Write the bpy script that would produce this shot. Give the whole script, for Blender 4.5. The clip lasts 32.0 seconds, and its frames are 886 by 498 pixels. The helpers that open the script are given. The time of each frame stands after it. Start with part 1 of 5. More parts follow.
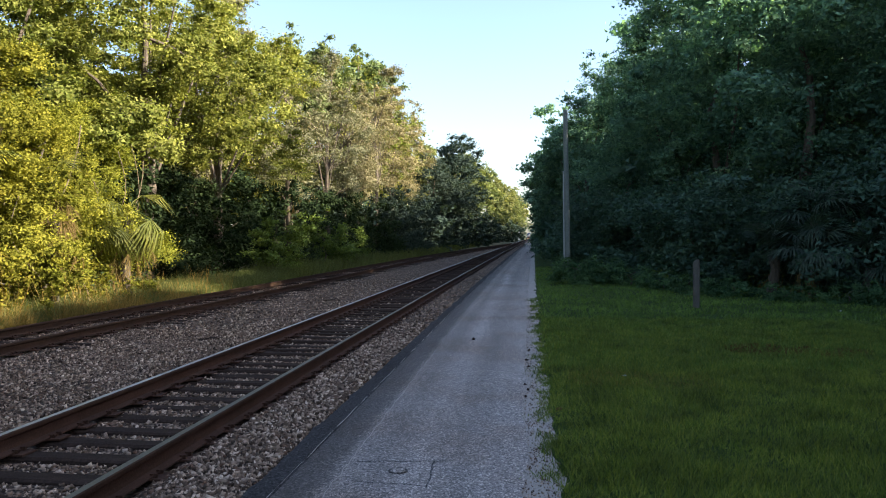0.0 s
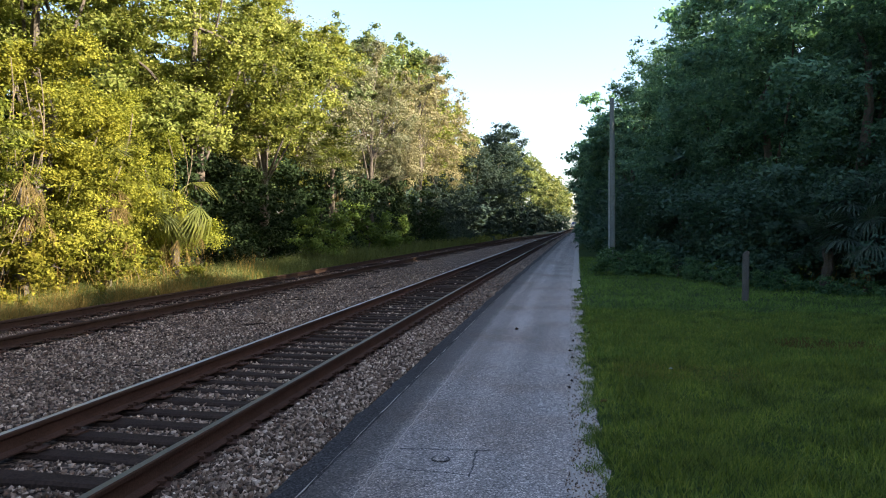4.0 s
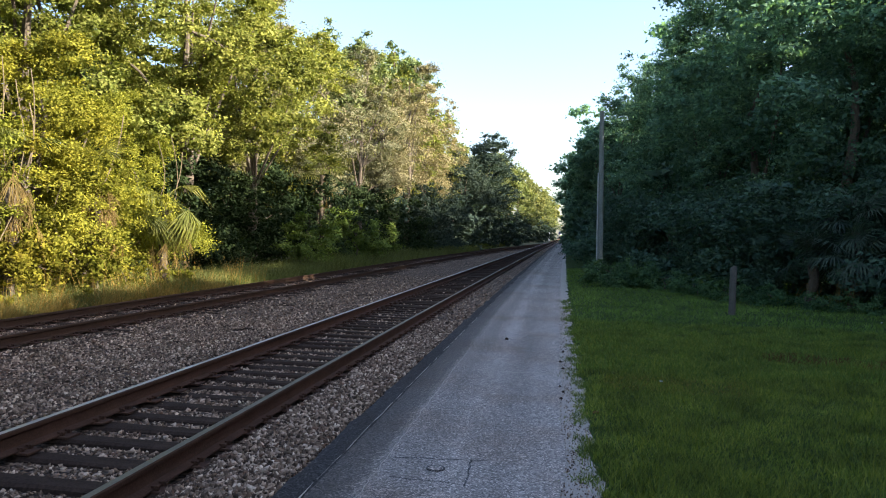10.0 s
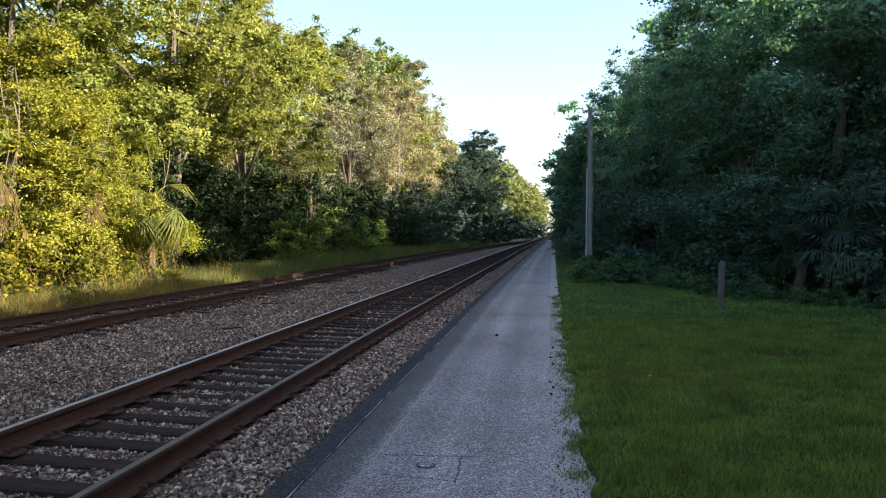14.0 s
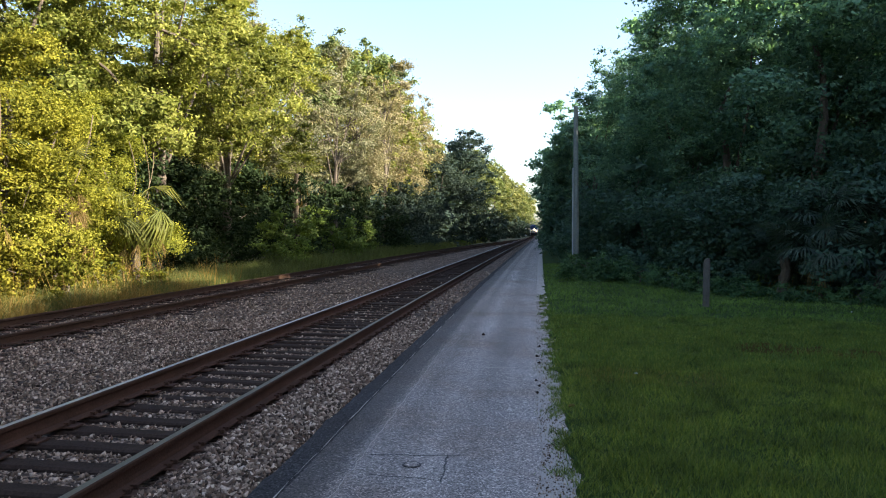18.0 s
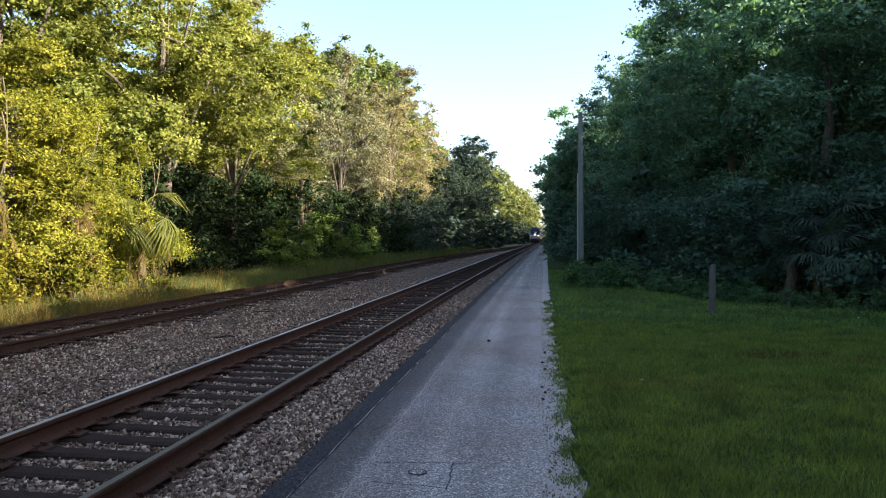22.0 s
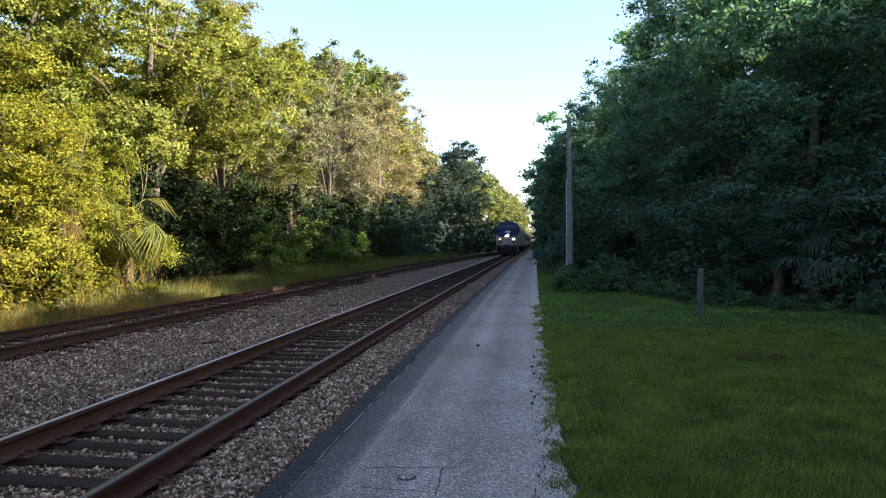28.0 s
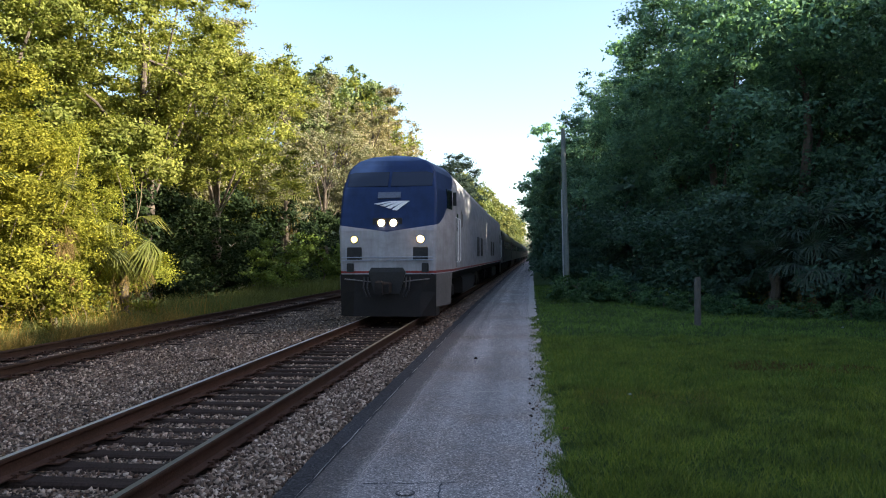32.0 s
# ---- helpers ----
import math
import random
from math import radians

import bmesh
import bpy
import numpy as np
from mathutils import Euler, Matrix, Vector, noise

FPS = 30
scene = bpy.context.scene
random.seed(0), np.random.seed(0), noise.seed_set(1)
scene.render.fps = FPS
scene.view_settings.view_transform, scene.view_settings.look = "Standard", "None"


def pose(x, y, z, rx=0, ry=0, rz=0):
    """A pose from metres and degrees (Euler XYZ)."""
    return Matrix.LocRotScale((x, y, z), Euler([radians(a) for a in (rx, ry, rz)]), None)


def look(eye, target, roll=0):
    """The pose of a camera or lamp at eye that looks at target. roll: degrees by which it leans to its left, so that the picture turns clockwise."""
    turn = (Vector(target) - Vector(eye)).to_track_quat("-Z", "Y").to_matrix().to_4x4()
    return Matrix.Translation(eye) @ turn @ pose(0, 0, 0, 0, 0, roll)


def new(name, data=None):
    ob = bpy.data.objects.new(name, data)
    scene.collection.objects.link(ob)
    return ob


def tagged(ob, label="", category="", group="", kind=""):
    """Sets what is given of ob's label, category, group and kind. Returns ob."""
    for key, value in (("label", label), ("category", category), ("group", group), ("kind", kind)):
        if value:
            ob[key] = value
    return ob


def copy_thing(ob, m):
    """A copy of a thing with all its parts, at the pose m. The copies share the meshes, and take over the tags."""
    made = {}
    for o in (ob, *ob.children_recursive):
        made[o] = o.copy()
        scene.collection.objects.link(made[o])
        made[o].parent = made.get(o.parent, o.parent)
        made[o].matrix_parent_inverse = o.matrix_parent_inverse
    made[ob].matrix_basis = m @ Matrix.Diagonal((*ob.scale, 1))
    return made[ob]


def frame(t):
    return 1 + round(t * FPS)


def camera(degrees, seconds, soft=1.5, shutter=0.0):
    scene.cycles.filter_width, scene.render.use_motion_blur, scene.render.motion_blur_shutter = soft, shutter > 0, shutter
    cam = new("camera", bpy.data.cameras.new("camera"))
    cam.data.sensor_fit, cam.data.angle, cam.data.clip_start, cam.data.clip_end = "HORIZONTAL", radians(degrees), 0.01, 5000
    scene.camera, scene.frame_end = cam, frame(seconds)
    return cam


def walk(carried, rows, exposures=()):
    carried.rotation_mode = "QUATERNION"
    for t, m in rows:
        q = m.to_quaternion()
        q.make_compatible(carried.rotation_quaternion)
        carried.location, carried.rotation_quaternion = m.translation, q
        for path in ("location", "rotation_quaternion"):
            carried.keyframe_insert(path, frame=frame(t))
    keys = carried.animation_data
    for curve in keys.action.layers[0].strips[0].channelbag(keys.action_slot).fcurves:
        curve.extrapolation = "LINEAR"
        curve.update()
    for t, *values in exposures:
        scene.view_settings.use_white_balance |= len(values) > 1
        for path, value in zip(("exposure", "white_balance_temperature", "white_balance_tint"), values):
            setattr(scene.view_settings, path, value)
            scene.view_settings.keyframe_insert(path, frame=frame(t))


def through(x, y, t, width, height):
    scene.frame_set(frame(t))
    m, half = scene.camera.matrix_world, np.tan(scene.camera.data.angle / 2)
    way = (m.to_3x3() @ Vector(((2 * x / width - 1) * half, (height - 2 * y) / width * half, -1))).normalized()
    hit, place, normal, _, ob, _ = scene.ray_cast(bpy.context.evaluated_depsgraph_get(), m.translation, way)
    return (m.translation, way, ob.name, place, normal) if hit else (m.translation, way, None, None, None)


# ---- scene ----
# Ground plan: y runs along the railway, x to the right of it, z up from the paved path.
EXPOSURES = [(0.0, 2.2, 6150, 13), (1.5, 2.35, 6150, 13), (30.0, 2.35, 6150, 13), (32.0, 2.27, 6150, 13)]
cam = camera(61, 32.0, soft=1.05)
# seconds, eye x, y, z in metres, then turn in degrees: a hand-held camera on one spot
PATH = [
    (0.0, 0.037, -0.000, 1.800, 89.23, 0.00, 6.00),
    (0.5, 0.037, -0.002, 1.801, 89.19, 0.05, 5.94),
    (1.0, 0.039, 0.005, 1.799, 89.36, 0.10, 5.78),
    (1.5, 0.036, 0.007, 1.798, 89.49, 0.20, 5.98),
    (2.0, 0.037, 0.015, 1.800, 89.54, 0.32, 6.15),
    (2.5, 0.043, 0.019, 1.799, 89.69, 0.40, 6.36),
    (3.0, 0.035, 0.023, 1.789, 89.48, 0.24, 7.36),
    (3.5, 0.038, 0.038, 1.791, 88.88, 0.05, 8.69),
    (5.5, -0.092, -0.005, 1.810, 87.94, -1.15, 9.71),
    (6.0, -0.086, -0.006, 1.806, 88.02, -1.61, 9.26),
    (6.5, -0.080, -0.011, 1.808, 88.21, -1.88, 8.97),
    (7.0, -0.083, -0.001, 1.804, 88.35, -2.01, 8.75),
    (7.5, -0.083, -0.006, 1.804, 88.42, -2.04, 8.61),
    (8.0, -0.080, -0.003, 1.803, 88.58, -2.10, 8.48),
    (8.5, -0.081, -0.006, 1.803, 88.72, -2.05, 8.45),
    (9.0, -0.082, -0.005, 1.803, 88.79, -1.97, 8.30),
    (9.5, -0.077, -0.018, 1.805, 88.91, -1.89, 8.29),
    (10.0, -0.078, -0.012, 1.804, 89.04, -1.67, 8.25),
    (10.5, -0.077, -0.010, 1.803, 89.01, -1.62, 8.14),
    (11.0, -0.071, -0.002, 1.801, 89.04, -1.54, 8.11),
    (11.5, -0.073, -0.005, 1.804, 89.00, -1.47, 8.05),
    (12.0, -0.071, 0.001, 1.802, 88.86, -1.39, 8.05),
    (12.5, -0.069, 0.008, 1.800, 88.86, -1.35, 7.79),
    (13.0, -0.068, 0.006, 1.802, 88.87, -1.31, 7.68),
    (13.5, -0.065, 0.007, 1.798, 88.87, -1.24, 7.63),
    (14.0, -0.068, 0.005, 1.800, 88.83, -1.22, 7.48),
    (14.5, -0.067, 0.012, 1.801, 88.90, -1.30, 7.30),
    (16.5, -0.058, 0.008, 1.794, 89.16, -1.29, 6.70),
    (17.0, -0.050, 0.011, 1.792, 89.12, -1.30, 6.32),
    (17.5, -0.043, 0.008, 1.793, 89.03, -1.12, 6.47),
    (18.0, -0.045, 0.010, 1.792, 88.86, -0.82, 6.51),
    (18.5, -0.041, 0.009, 1.794, 88.85, -0.61, 6.53),
    (19.0, -0.046, 0.016, 1.793, 88.83, -0.53, 6.61),
    (19.5, -0.051, 0.016, 1.794, 88.83, -0.55, 6.75),
    (20.0, -0.048, 0.009, 1.800, 88.93, -0.42, 6.85),
    (20.5, -0.048, 0.017, 1.798, 89.03, -0.36, 6.87),
    (21.0, -0.047, 0.013, 1.802, 89.15, -0.45, 6.82),
    (21.5, -0.048, 0.018, 1.798, 89.25, -0.52, 6.78),
    (22.0, -0.048, 0.015, 1.798, 89.31, -0.67, 6.88),
    (22.5, -0.046, 0.014, 1.797, 89.37, -0.69, 6.90),
    (23.0, -0.047, 0.013, 1.798, 89.45, -0.75, 6.84),
    (23.5, -0.047, 0.012, 1.800, 89.51, -0.75, 6.82),
    (24.0, -0.044, 0.012, 1.795, 89.50, -0.80, 6.72),
    (24.5, -0.041, 0.011, 1.794, 89.49, -0.75, 6.44),
    (25.0, -0.041, 0.009, 1.794, 89.51, -0.78, 6.39),
    (25.5, -0.047, 0.009, 1.796, 89.52, -0.83, 6.37),
    (27.5, -0.040, 0.006, 1.793, 89.70, -0.60, 6.17),
    (28.0, -0.040, 0.012, 1.794, 89.70, -0.51, 6.08),
    (28.5, -0.036, 0.017, 1.794, 89.69, -0.37, 6.04),
    (29.0, -0.042, 0.008, 1.795, 89.63, -0.39, 5.92),
    (29.5, -0.039, 0.009, 1.793, 89.58, -0.42, 5.90),
    (30.0, -0.039, 0.015, 1.790, 89.79, -0.25, 5.80),
    (30.5, -0.044, 0.046, 1.791, 90.09, -0.07, 5.71),
    (31.0, -0.046, 0.063, 1.793, 90.27, 0.00, 5.68),
    (31.5, -0.047, 0.079, 1.794, 90.58, 0.13, 5.73),
    (32.0, -0.036, 0.049, 1.789, 90.70, 0.38, 5.81),
]
walk(cam, [(row[0], pose(*row[1:])) for row in PATH], EXPOSURES)


# ---- world, sun ----
SUN_ELEV, SUN_AZ = 26.0, -7.0      # degrees over the horizon; degrees ahead of square to the railway
world = bpy.data.worlds.new("world")
scene.world = world
world.use_nodes = True
wn = world.node_tree.nodes
wl = world.node_tree.links
sky = wn.new("ShaderNodeTexSky")
sky.sky_type = "NISHITA"
sky.sun_disc = False
sky.sun_elevation = radians(SUN_ELEV)
sky.sun_rotation = radians(90.0 - SUN_AZ)
sky.air_density, sky.dust_density, sky.ozone_density = 1.0, 1.9, 0.95
wl.new(sky.outputs[0], wn["Background"].inputs[0])
wn["Background"].inputs[1].default_value = 0.088
sun_data = bpy.data.lights.new("sun", "SUN")
sun_data.energy, sun_data.angle, sun_data.color = 5.0, radians(0.5), (1.0, 0.88, 0.66)
to_sun = Vector((math.cos(radians(SUN_ELEV)) * math.cos(radians(SUN_AZ)),
                 math.cos(radians(SUN_ELEV)) * math.sin(radians(SUN_AZ)), math.sin(radians(SUN_ELEV))))
sun = new("sun", sun_data)
sun.matrix_world = look(to_sun * 100, (0, 0, 0))


# ---- materials ----
def material(name, rough=0.8, metal=0.0, spec=0.3):
    m = bpy.data.materials.new(name)
    m.use_nodes = True
    b = m.node_tree.nodes["Principled BSDF"]
    b.inputs["Roughness"].default_value = rough
    b.inputs["Metallic"].default_value = metal
    b.inputs["Specular IOR Level"].default_value = spec
    return m, m.node_tree.nodes, m.node_tree.links, b


def noise_tex(n, l, scale, detail=4.0, rough=0.6, coords="Object", stretch=(1, 1, 1)):
    tc = n.new("ShaderNodeTexCoord")
    mp = n.new("ShaderNodeMapping")
    mp.inputs["Scale"].default_value = stretch
    l.new(tc.outputs[coords], mp.inputs[0])
    t = n.new("ShaderNodeTexNoise")
    t.inputs["Scale"].default_value, t.inputs["Detail"].default_value, t.inputs["Roughness"].default_value = scale, detail, rough
    l.new(mp.outputs[0], t.inputs["Vector"])
    return t.outputs["Fac"]


def ramp(n, l, fac, stops):
    r = n.new("ShaderNodeValToRGB")
    while len(r.color_ramp.elements) < len(stops):
        r.color_ramp.elements.new(0.5)
    for e, (p, c) in zip(r.color_ramp.elements, stops):
        e.position, e.color = p, (*c, 1)
    l.new(fac, r.inputs[0])
    return r.outputs[0]


def mix(n, l, fac, a, b, mode="MIX"):
    m = n.new("ShaderNodeMix")
    m.data_type, m.blend_type = "RGBA", mode
    for sock, v in ((m.inputs[0], fac), (m.inputs[6], a), (m.inputs[7], b)):
        if isinstance(v, bpy.types.NodeSocket):
            l.new(v, sock)
        elif isinstance(v, tuple):
            sock.default_value = (*v, 1)
        else:
            sock.default_value = v
    return m.outputs[2]


def bump(n, l, b, height, strength=0.5, dist=0.02):
    bp = n.new("ShaderNodeBump")
    bp.inputs["Strength"].default_value, bp.inputs["Distance"].default_value = strength, dist
    l.new(height, bp.inputs["Height"])
    l.new(bp.outputs[0], b.inputs["Normal"])


def math_node(n, l, op, a, b=None):
    m = n.new("ShaderNodeMath")
    m.operation = op
    for sock, v in zip(m.inputs, (a, b)):
        if isinstance(v, bpy.types.NodeSocket):
            l.new(v, sock)
        elif v is not None:
            sock.default_value = v
    return m.outputs[0]


def speckled(name, dark, light, scale, rough=0.85, fine=60.0, bump_s=0.4, dist=0.01, metal=0.0, spec=0.3, extra=None):
    """A plain surface with large stains and fine grain."""
    m, n, l, b = material(name, rough, metal, spec)
    big = ramp(n, l, noise_tex(n, l, scale, 5), [(0.3, dark), (0.7, light)])
    grain = noise_tex(n, l, fine, 3, 0.7)
    col = mix(n, l, 0.5, big, ramp(n, l, grain, [(0.3, tuple(c * 0.6 for c in dark)), (0.7, tuple(min(1, c * 1.35) for c in light))]))
    l.new(col, b.inputs["Base Color"])
    bump(n, l, b, grain, bump_s, dist)
    return m


def leaf_material(name, colours, through=0.35, rough=0.5, patch=0.5, uneven=0.25, gloss=None):
    """Leaves of varied colour; some light passes through them."""
    m, n, l, b = material(name, rough, 0, gloss if gloss is not None else 0.25 if rough < 0.8 else 0.05)
    geo = n.new("ShaderNodeNewGeometry")
    step = [(i / max(1, len(colours) - 1), c) for i, c in enumerate(colours)]
    a = ramp(n, l, geo.outputs["Random Per Island"], step)
    big = noise_tex(n, l, patch, 3)
    info = n.new("ShaderNodeObjectInfo")
    tone = mix(n, l, 1.0, a, ramp(n, l, big, [(0.3, (1 - uneven * 1.1, 1 - uneven, 1 - uneven * 1.1)), (0.7, (1 + uneven * 0.8, 1 + uneven * 0.7, 1 + uneven * 0.3))]), "MULTIPLY")
    tone = mix(n, l, 1.0, tone, ramp(n, l, info.outputs["Random"], [(0.0, (0.85, 0.92, 0.9)), (1.0, (1.12, 1.05, 0.95))]), "MULTIPLY")
    l.new(tone, b.inputs["Base Color"])
    tr = n.new("ShaderNodeBsdfTranslucent")
    l.new(mix(n, l, 1.0, tone, (1.25, 1.3, 0.6), "MULTIPLY"), tr.inputs[0])
    ms = n.new("ShaderNodeMixShader")
    ms.inputs[0].default_value = through
    l.new(b.outputs[0], ms.inputs[1])
    l.new(tr.outputs[0], ms.inputs[2])
    l.new(ms.outputs[0], n["Material Output"].inputs[0])
    return m


MAT = {}
MAT["leaf_sun"] = leaf_material("leaf_yellow_green", [(0.112, 0.120, 0.022), (0.182, 0.186, 0.030), (0.262, 0.25, 0.045)], 0.35, 0.82, 0.7, 0.4)
MAT["leaf_oak"] = leaf_material("leaf_oak_green", [(0.112, 0.132, 0.034), (0.182, 0.198, 0.052), (0.26, 0.258, 0.08)], 0.35, 0.82, 0.35, 0.42)
# darkened leaf tone: shade inside the woods put into the colour
MAT["leaf_dark"] = leaf_material("leaf_inner_shade", [(0.022, 0.042, 0.028), (0.036, 0.064, 0.038), (0.056, 0.09, 0.048)], 0.28, 0.85)
# near-black leaf tone: shade of the understory painted as leaf colour
MAT["leaf_under_shade"] = leaf_material("leaf_shade_black", [(0.012, 0.022, 0.011), (0.022, 0.036, 0.016), (0.036, 0.054, 0.024)], 0.15, 0.85)
# darker copy of the wood's leaves: shade below crowns and bluish veil, as colour
MAT["leaf_shade"] = leaf_material("leaf_shade_hazed", [(0.030, 0.066, 0.052), (0.050, 0.100, 0.078), (0.078, 0.135, 0.10)], 0.3, 0.7)
# brighter copy: skylit crowns, bluish veil and lit-bough patches put into the colour
MAT["leaf_wood_lit"] = leaf_material("leaf_wood_hazed", [(0.064, 0.134, 0.128), (0.108, 0.20, 0.18), (0.17, 0.285, 0.23)], 0.35, 0.6, 0.22, 0.75, 0.09)
MAT["leaf_moss"] = leaf_material("leaf_grey_moss", [(0.15, 0.145, 0.092), (0.21, 0.195, 0.132), (0.275, 0.245, 0.170)], 0.25, 0.9)
MAT["leaf_vine"] = leaf_material("leaf_vine", [(0.085, 0.074, 0.016), (0.125, 0.128, 0.018), (0.195, 0.176, 0.03)], 0.3, 0.82, 1.6, 0.5)
# tinted a little bluer, so the colour carries some veil
MAT["leaf_bush"] = leaf_material("leaf_bush", [(0.040, 0.088, 0.046), (0.066, 0.132, 0.068), (0.10, 0.18, 0.088)], 0.3, 0.6, 0.9, 0.4, 0.12)
MAT["leaf_fresh"] = leaf_material("leaf_fresh_green", [(0.065, 0.105, 0.022), (0.115, 0.165, 0.032), (0.18, 0.225, 0.05)], 0.35, 0.7, 0.7, 0.4)
# dark foliage lifted towards blue: haze put into the leaf colour
MAT["leaf_dark_hazed"] = leaf_material("leaf_blue_haze", [(0.024, 0.038, 0.036), (0.038, 0.056, 0.051), (0.058, 0.080, 0.068)], 0.2, 0.85)
# paler, greyer leaves for far trees: distance haze as part of the colour
MAT["leaf_distant_haze"] = leaf_material("leaf_pale_haze", [(0.085, 0.105, 0.048), (0.15, 0.168, 0.07), (0.23, 0.235, 0.10)], 0.35, 0.7, 0.25, 0.5)
MAT["leaf_pine"] = leaf_material("needles_pine", [(0.085, 0.12, 0.045), (0.13, 0.165, 0.065), (0.18, 0.21, 0.09)], 0.3, 0.7)
MAT["leaf_palm"] = leaf_material("frond_green", [(0.055, 0.066, 0.014), (0.09, 0.10, 0.02), (0.135, 0.138, 0.03)], 0.3, 0.55)
# dusky fronds, bluer than their own green: the same veil worked in
MAT["leaf_palmetto"] = leaf_material("frond_dusky", [(0.022, 0.042, 0.032), (0.038, 0.064, 0.048), (0.06, 0.09, 0.064)], 0.2, 0.5)
MAT["leaf_dead"] = leaf_material("frond_dead", [(0.055, 0.036, 0.016), (0.115, 0.080, 0.034), (0.205, 0.150, 0.066)], 0.2, 0.8)
MAT["grass_lawn"] = leaf_material("grass_lawn", [(0.036, 0.066, 0.014), (0.102, 0.152, 0.028), (0.24, 0.27, 0.062)], 0.3, 0.6, 1.7, 0.55)
MAT["grass_tall"] = leaf_material("grass_tall", [(0.06, 0.082, 0.022), (0.095, 0.115, 0.036), (0.15, 0.155, 0.055)], 0.35, 0.65)
MAT["grass_dry"] = leaf_material("grass_dry", [(0.14, 0.09, 0.026), (0.24, 0.155, 0.042), (0.34, 0.235, 0.075)], 0.35, 0.7)
MAT["grass_lawn_light"] = leaf_material("grass_lawn_light", [(0.085, 0.125, 0.02), (0.15, 0.19, 0.03), (0.26, 0.27, 0.06)], 0.3, 0.6, 1.7, 0.4)
MAT["grass_lawn_far"] = leaf_material("grass_lawn_far", [(0.07, 0.122, 0.024), (0.122, 0.19, 0.038), (0.20, 0.265, 0.068)], 0.3, 0.6, 0.6, 0.4)
MAT["grass_brown"] = leaf_material("grass_brown", [(0.045, 0.027, 0.013), (0.088, 0.056, 0.026), (0.145, 0.098, 0.047)], 0.2, 0.8, 0.6)
MAT["white"] = speckled("white_marking", (0.55, 0.56, 0.58), (0.68, 0.69, 0.70), 3.0, 0.6, 30, 0.05, 0.002)
MAT["palm_bark"] = speckled("palm_bark", (0.035, 0.028, 0.02), (0.10, 0.08, 0.058), 6.0, 0.95, 25, 0.8, 0.03)
MAT["bark"] = speckled("bark", (0.055, 0.043, 0.032), (0.12, 0.098, 0.075), 3.0, 0.95, 25, 0.8, 0.03)
MAT["vine"] = speckled("vine_bark", (0.09, 0.07, 0.045), (0.18, 0.14, 0.09), 4.0, 0.9, 40, 0.4, 0.006)
MAT["rail"] = speckled("rail_rust", (0.031, 0.0165, 0.0105), (0.069, 0.036, 0.0235), 4.0, 0.85, 70, 0.3, 0.004, 0, 0.12)
MAT["rail_siding"] = speckled("rail_rust_siding", (0.026, 0.016, 0.011), (0.052, 0.031, 0.021), 4.0, 0.9, 70, 0.3, 0.004, 0, 0.06)
MAT["tie"] = speckled("tie_wood", (0.0155, 0.0098, 0.0072), (0.043, 0.029, 0.022), 5.0, 0.95, 45, 0.6, 0.01, 0, 0.08)
MAT["soil"] = speckled("soil", (0.035, 0.045, 0.018), (0.085, 0.085, 0.04), 0.8, 0.95, 30, 0.6, 0.03)
MAT["pole"] = speckled("pole_wood", (0.12, 0.135, 0.12), (0.205, 0.222, 0.20), 4.0, 0.9, 40, 0.5, 0.01)
MAT["skirt_pale"] = speckled("pale_conduit", (0.30, 0.32, 0.30), (0.40, 0.42, 0.40), 4.0, 0.7, 40, 0.1, 0.004)
MAT["post"] = speckled("post_wood", (0.055, 0.052, 0.045), (0.12, 0.112, 0.098), 4.0, 0.95, 40, 0.6, 0.01)
MAT["railtop_dull"] = speckled("rail_dull_top", (0.085, 0.074, 0.05), (0.135, 0.12, 0.085), 5.0, 0.6, 60, 0.1, 0.002, 0.3)
MAT["turf"] = speckled("turf", (0.020, 0.038, 0.010), (0.040, 0.065, 0.018), 0.9, 0.95, 60, 0.6, 0.02, 0, 0.05)
MAT["railtop"], _n, _l, _b = material("rail_polished", 0.5, 0.9)
_l.new(ramp(_n, _l, noise_tex(_n, _l, 8, 4, 0.6, "Object", (1, 0.1, 1)), [(0.3, (0.30, 0.27, 0.25)), (0.7, (0.58, 0.56, 0.55))]), _b.inputs["Base Color"])


def stone_material():
    m, n, l, b = material("ballast_stone", 0.9, 0, 0.2)
    geo = n.new("ShaderNodeNewGeometry")
    info = n.new("ShaderNodeObjectInfo")
    r = math_node(n, l, "FRACT", math_node(n, l, "ADD", geo.outputs["Random Per Island"], info.outputs["Random"]))
    c = ramp(n, l, r, [(0.0, (0.026, 0.018, 0.013)), (0.3, (0.105, 0.074, 0.054)), (0.65, (0.23, 0.172, 0.133)), (0.86, (0.47, 0.375, 0.30)), (0.93, (0.66, 0.56, 0.465)), (0.95, (0.14, 0.085, 0.06)), (1.0, (0.13, 0.08, 0.055))])
    c = mix(n, l, 1.0, c, ramp(n, l, noise_tex(n, l, 0.9, 4), [(0.3, (0.75, 0.68, 0.61)), (0.7, (1.17, 1.1, 1.01))]), "MULTIPLY")
    l.new(c, b.inputs["Base Color"])
    bump(n, l, b, noise_tex(n, l, 60, 3), 0.4, 0.005)
    return m


MAT["stone"] = stone_material()


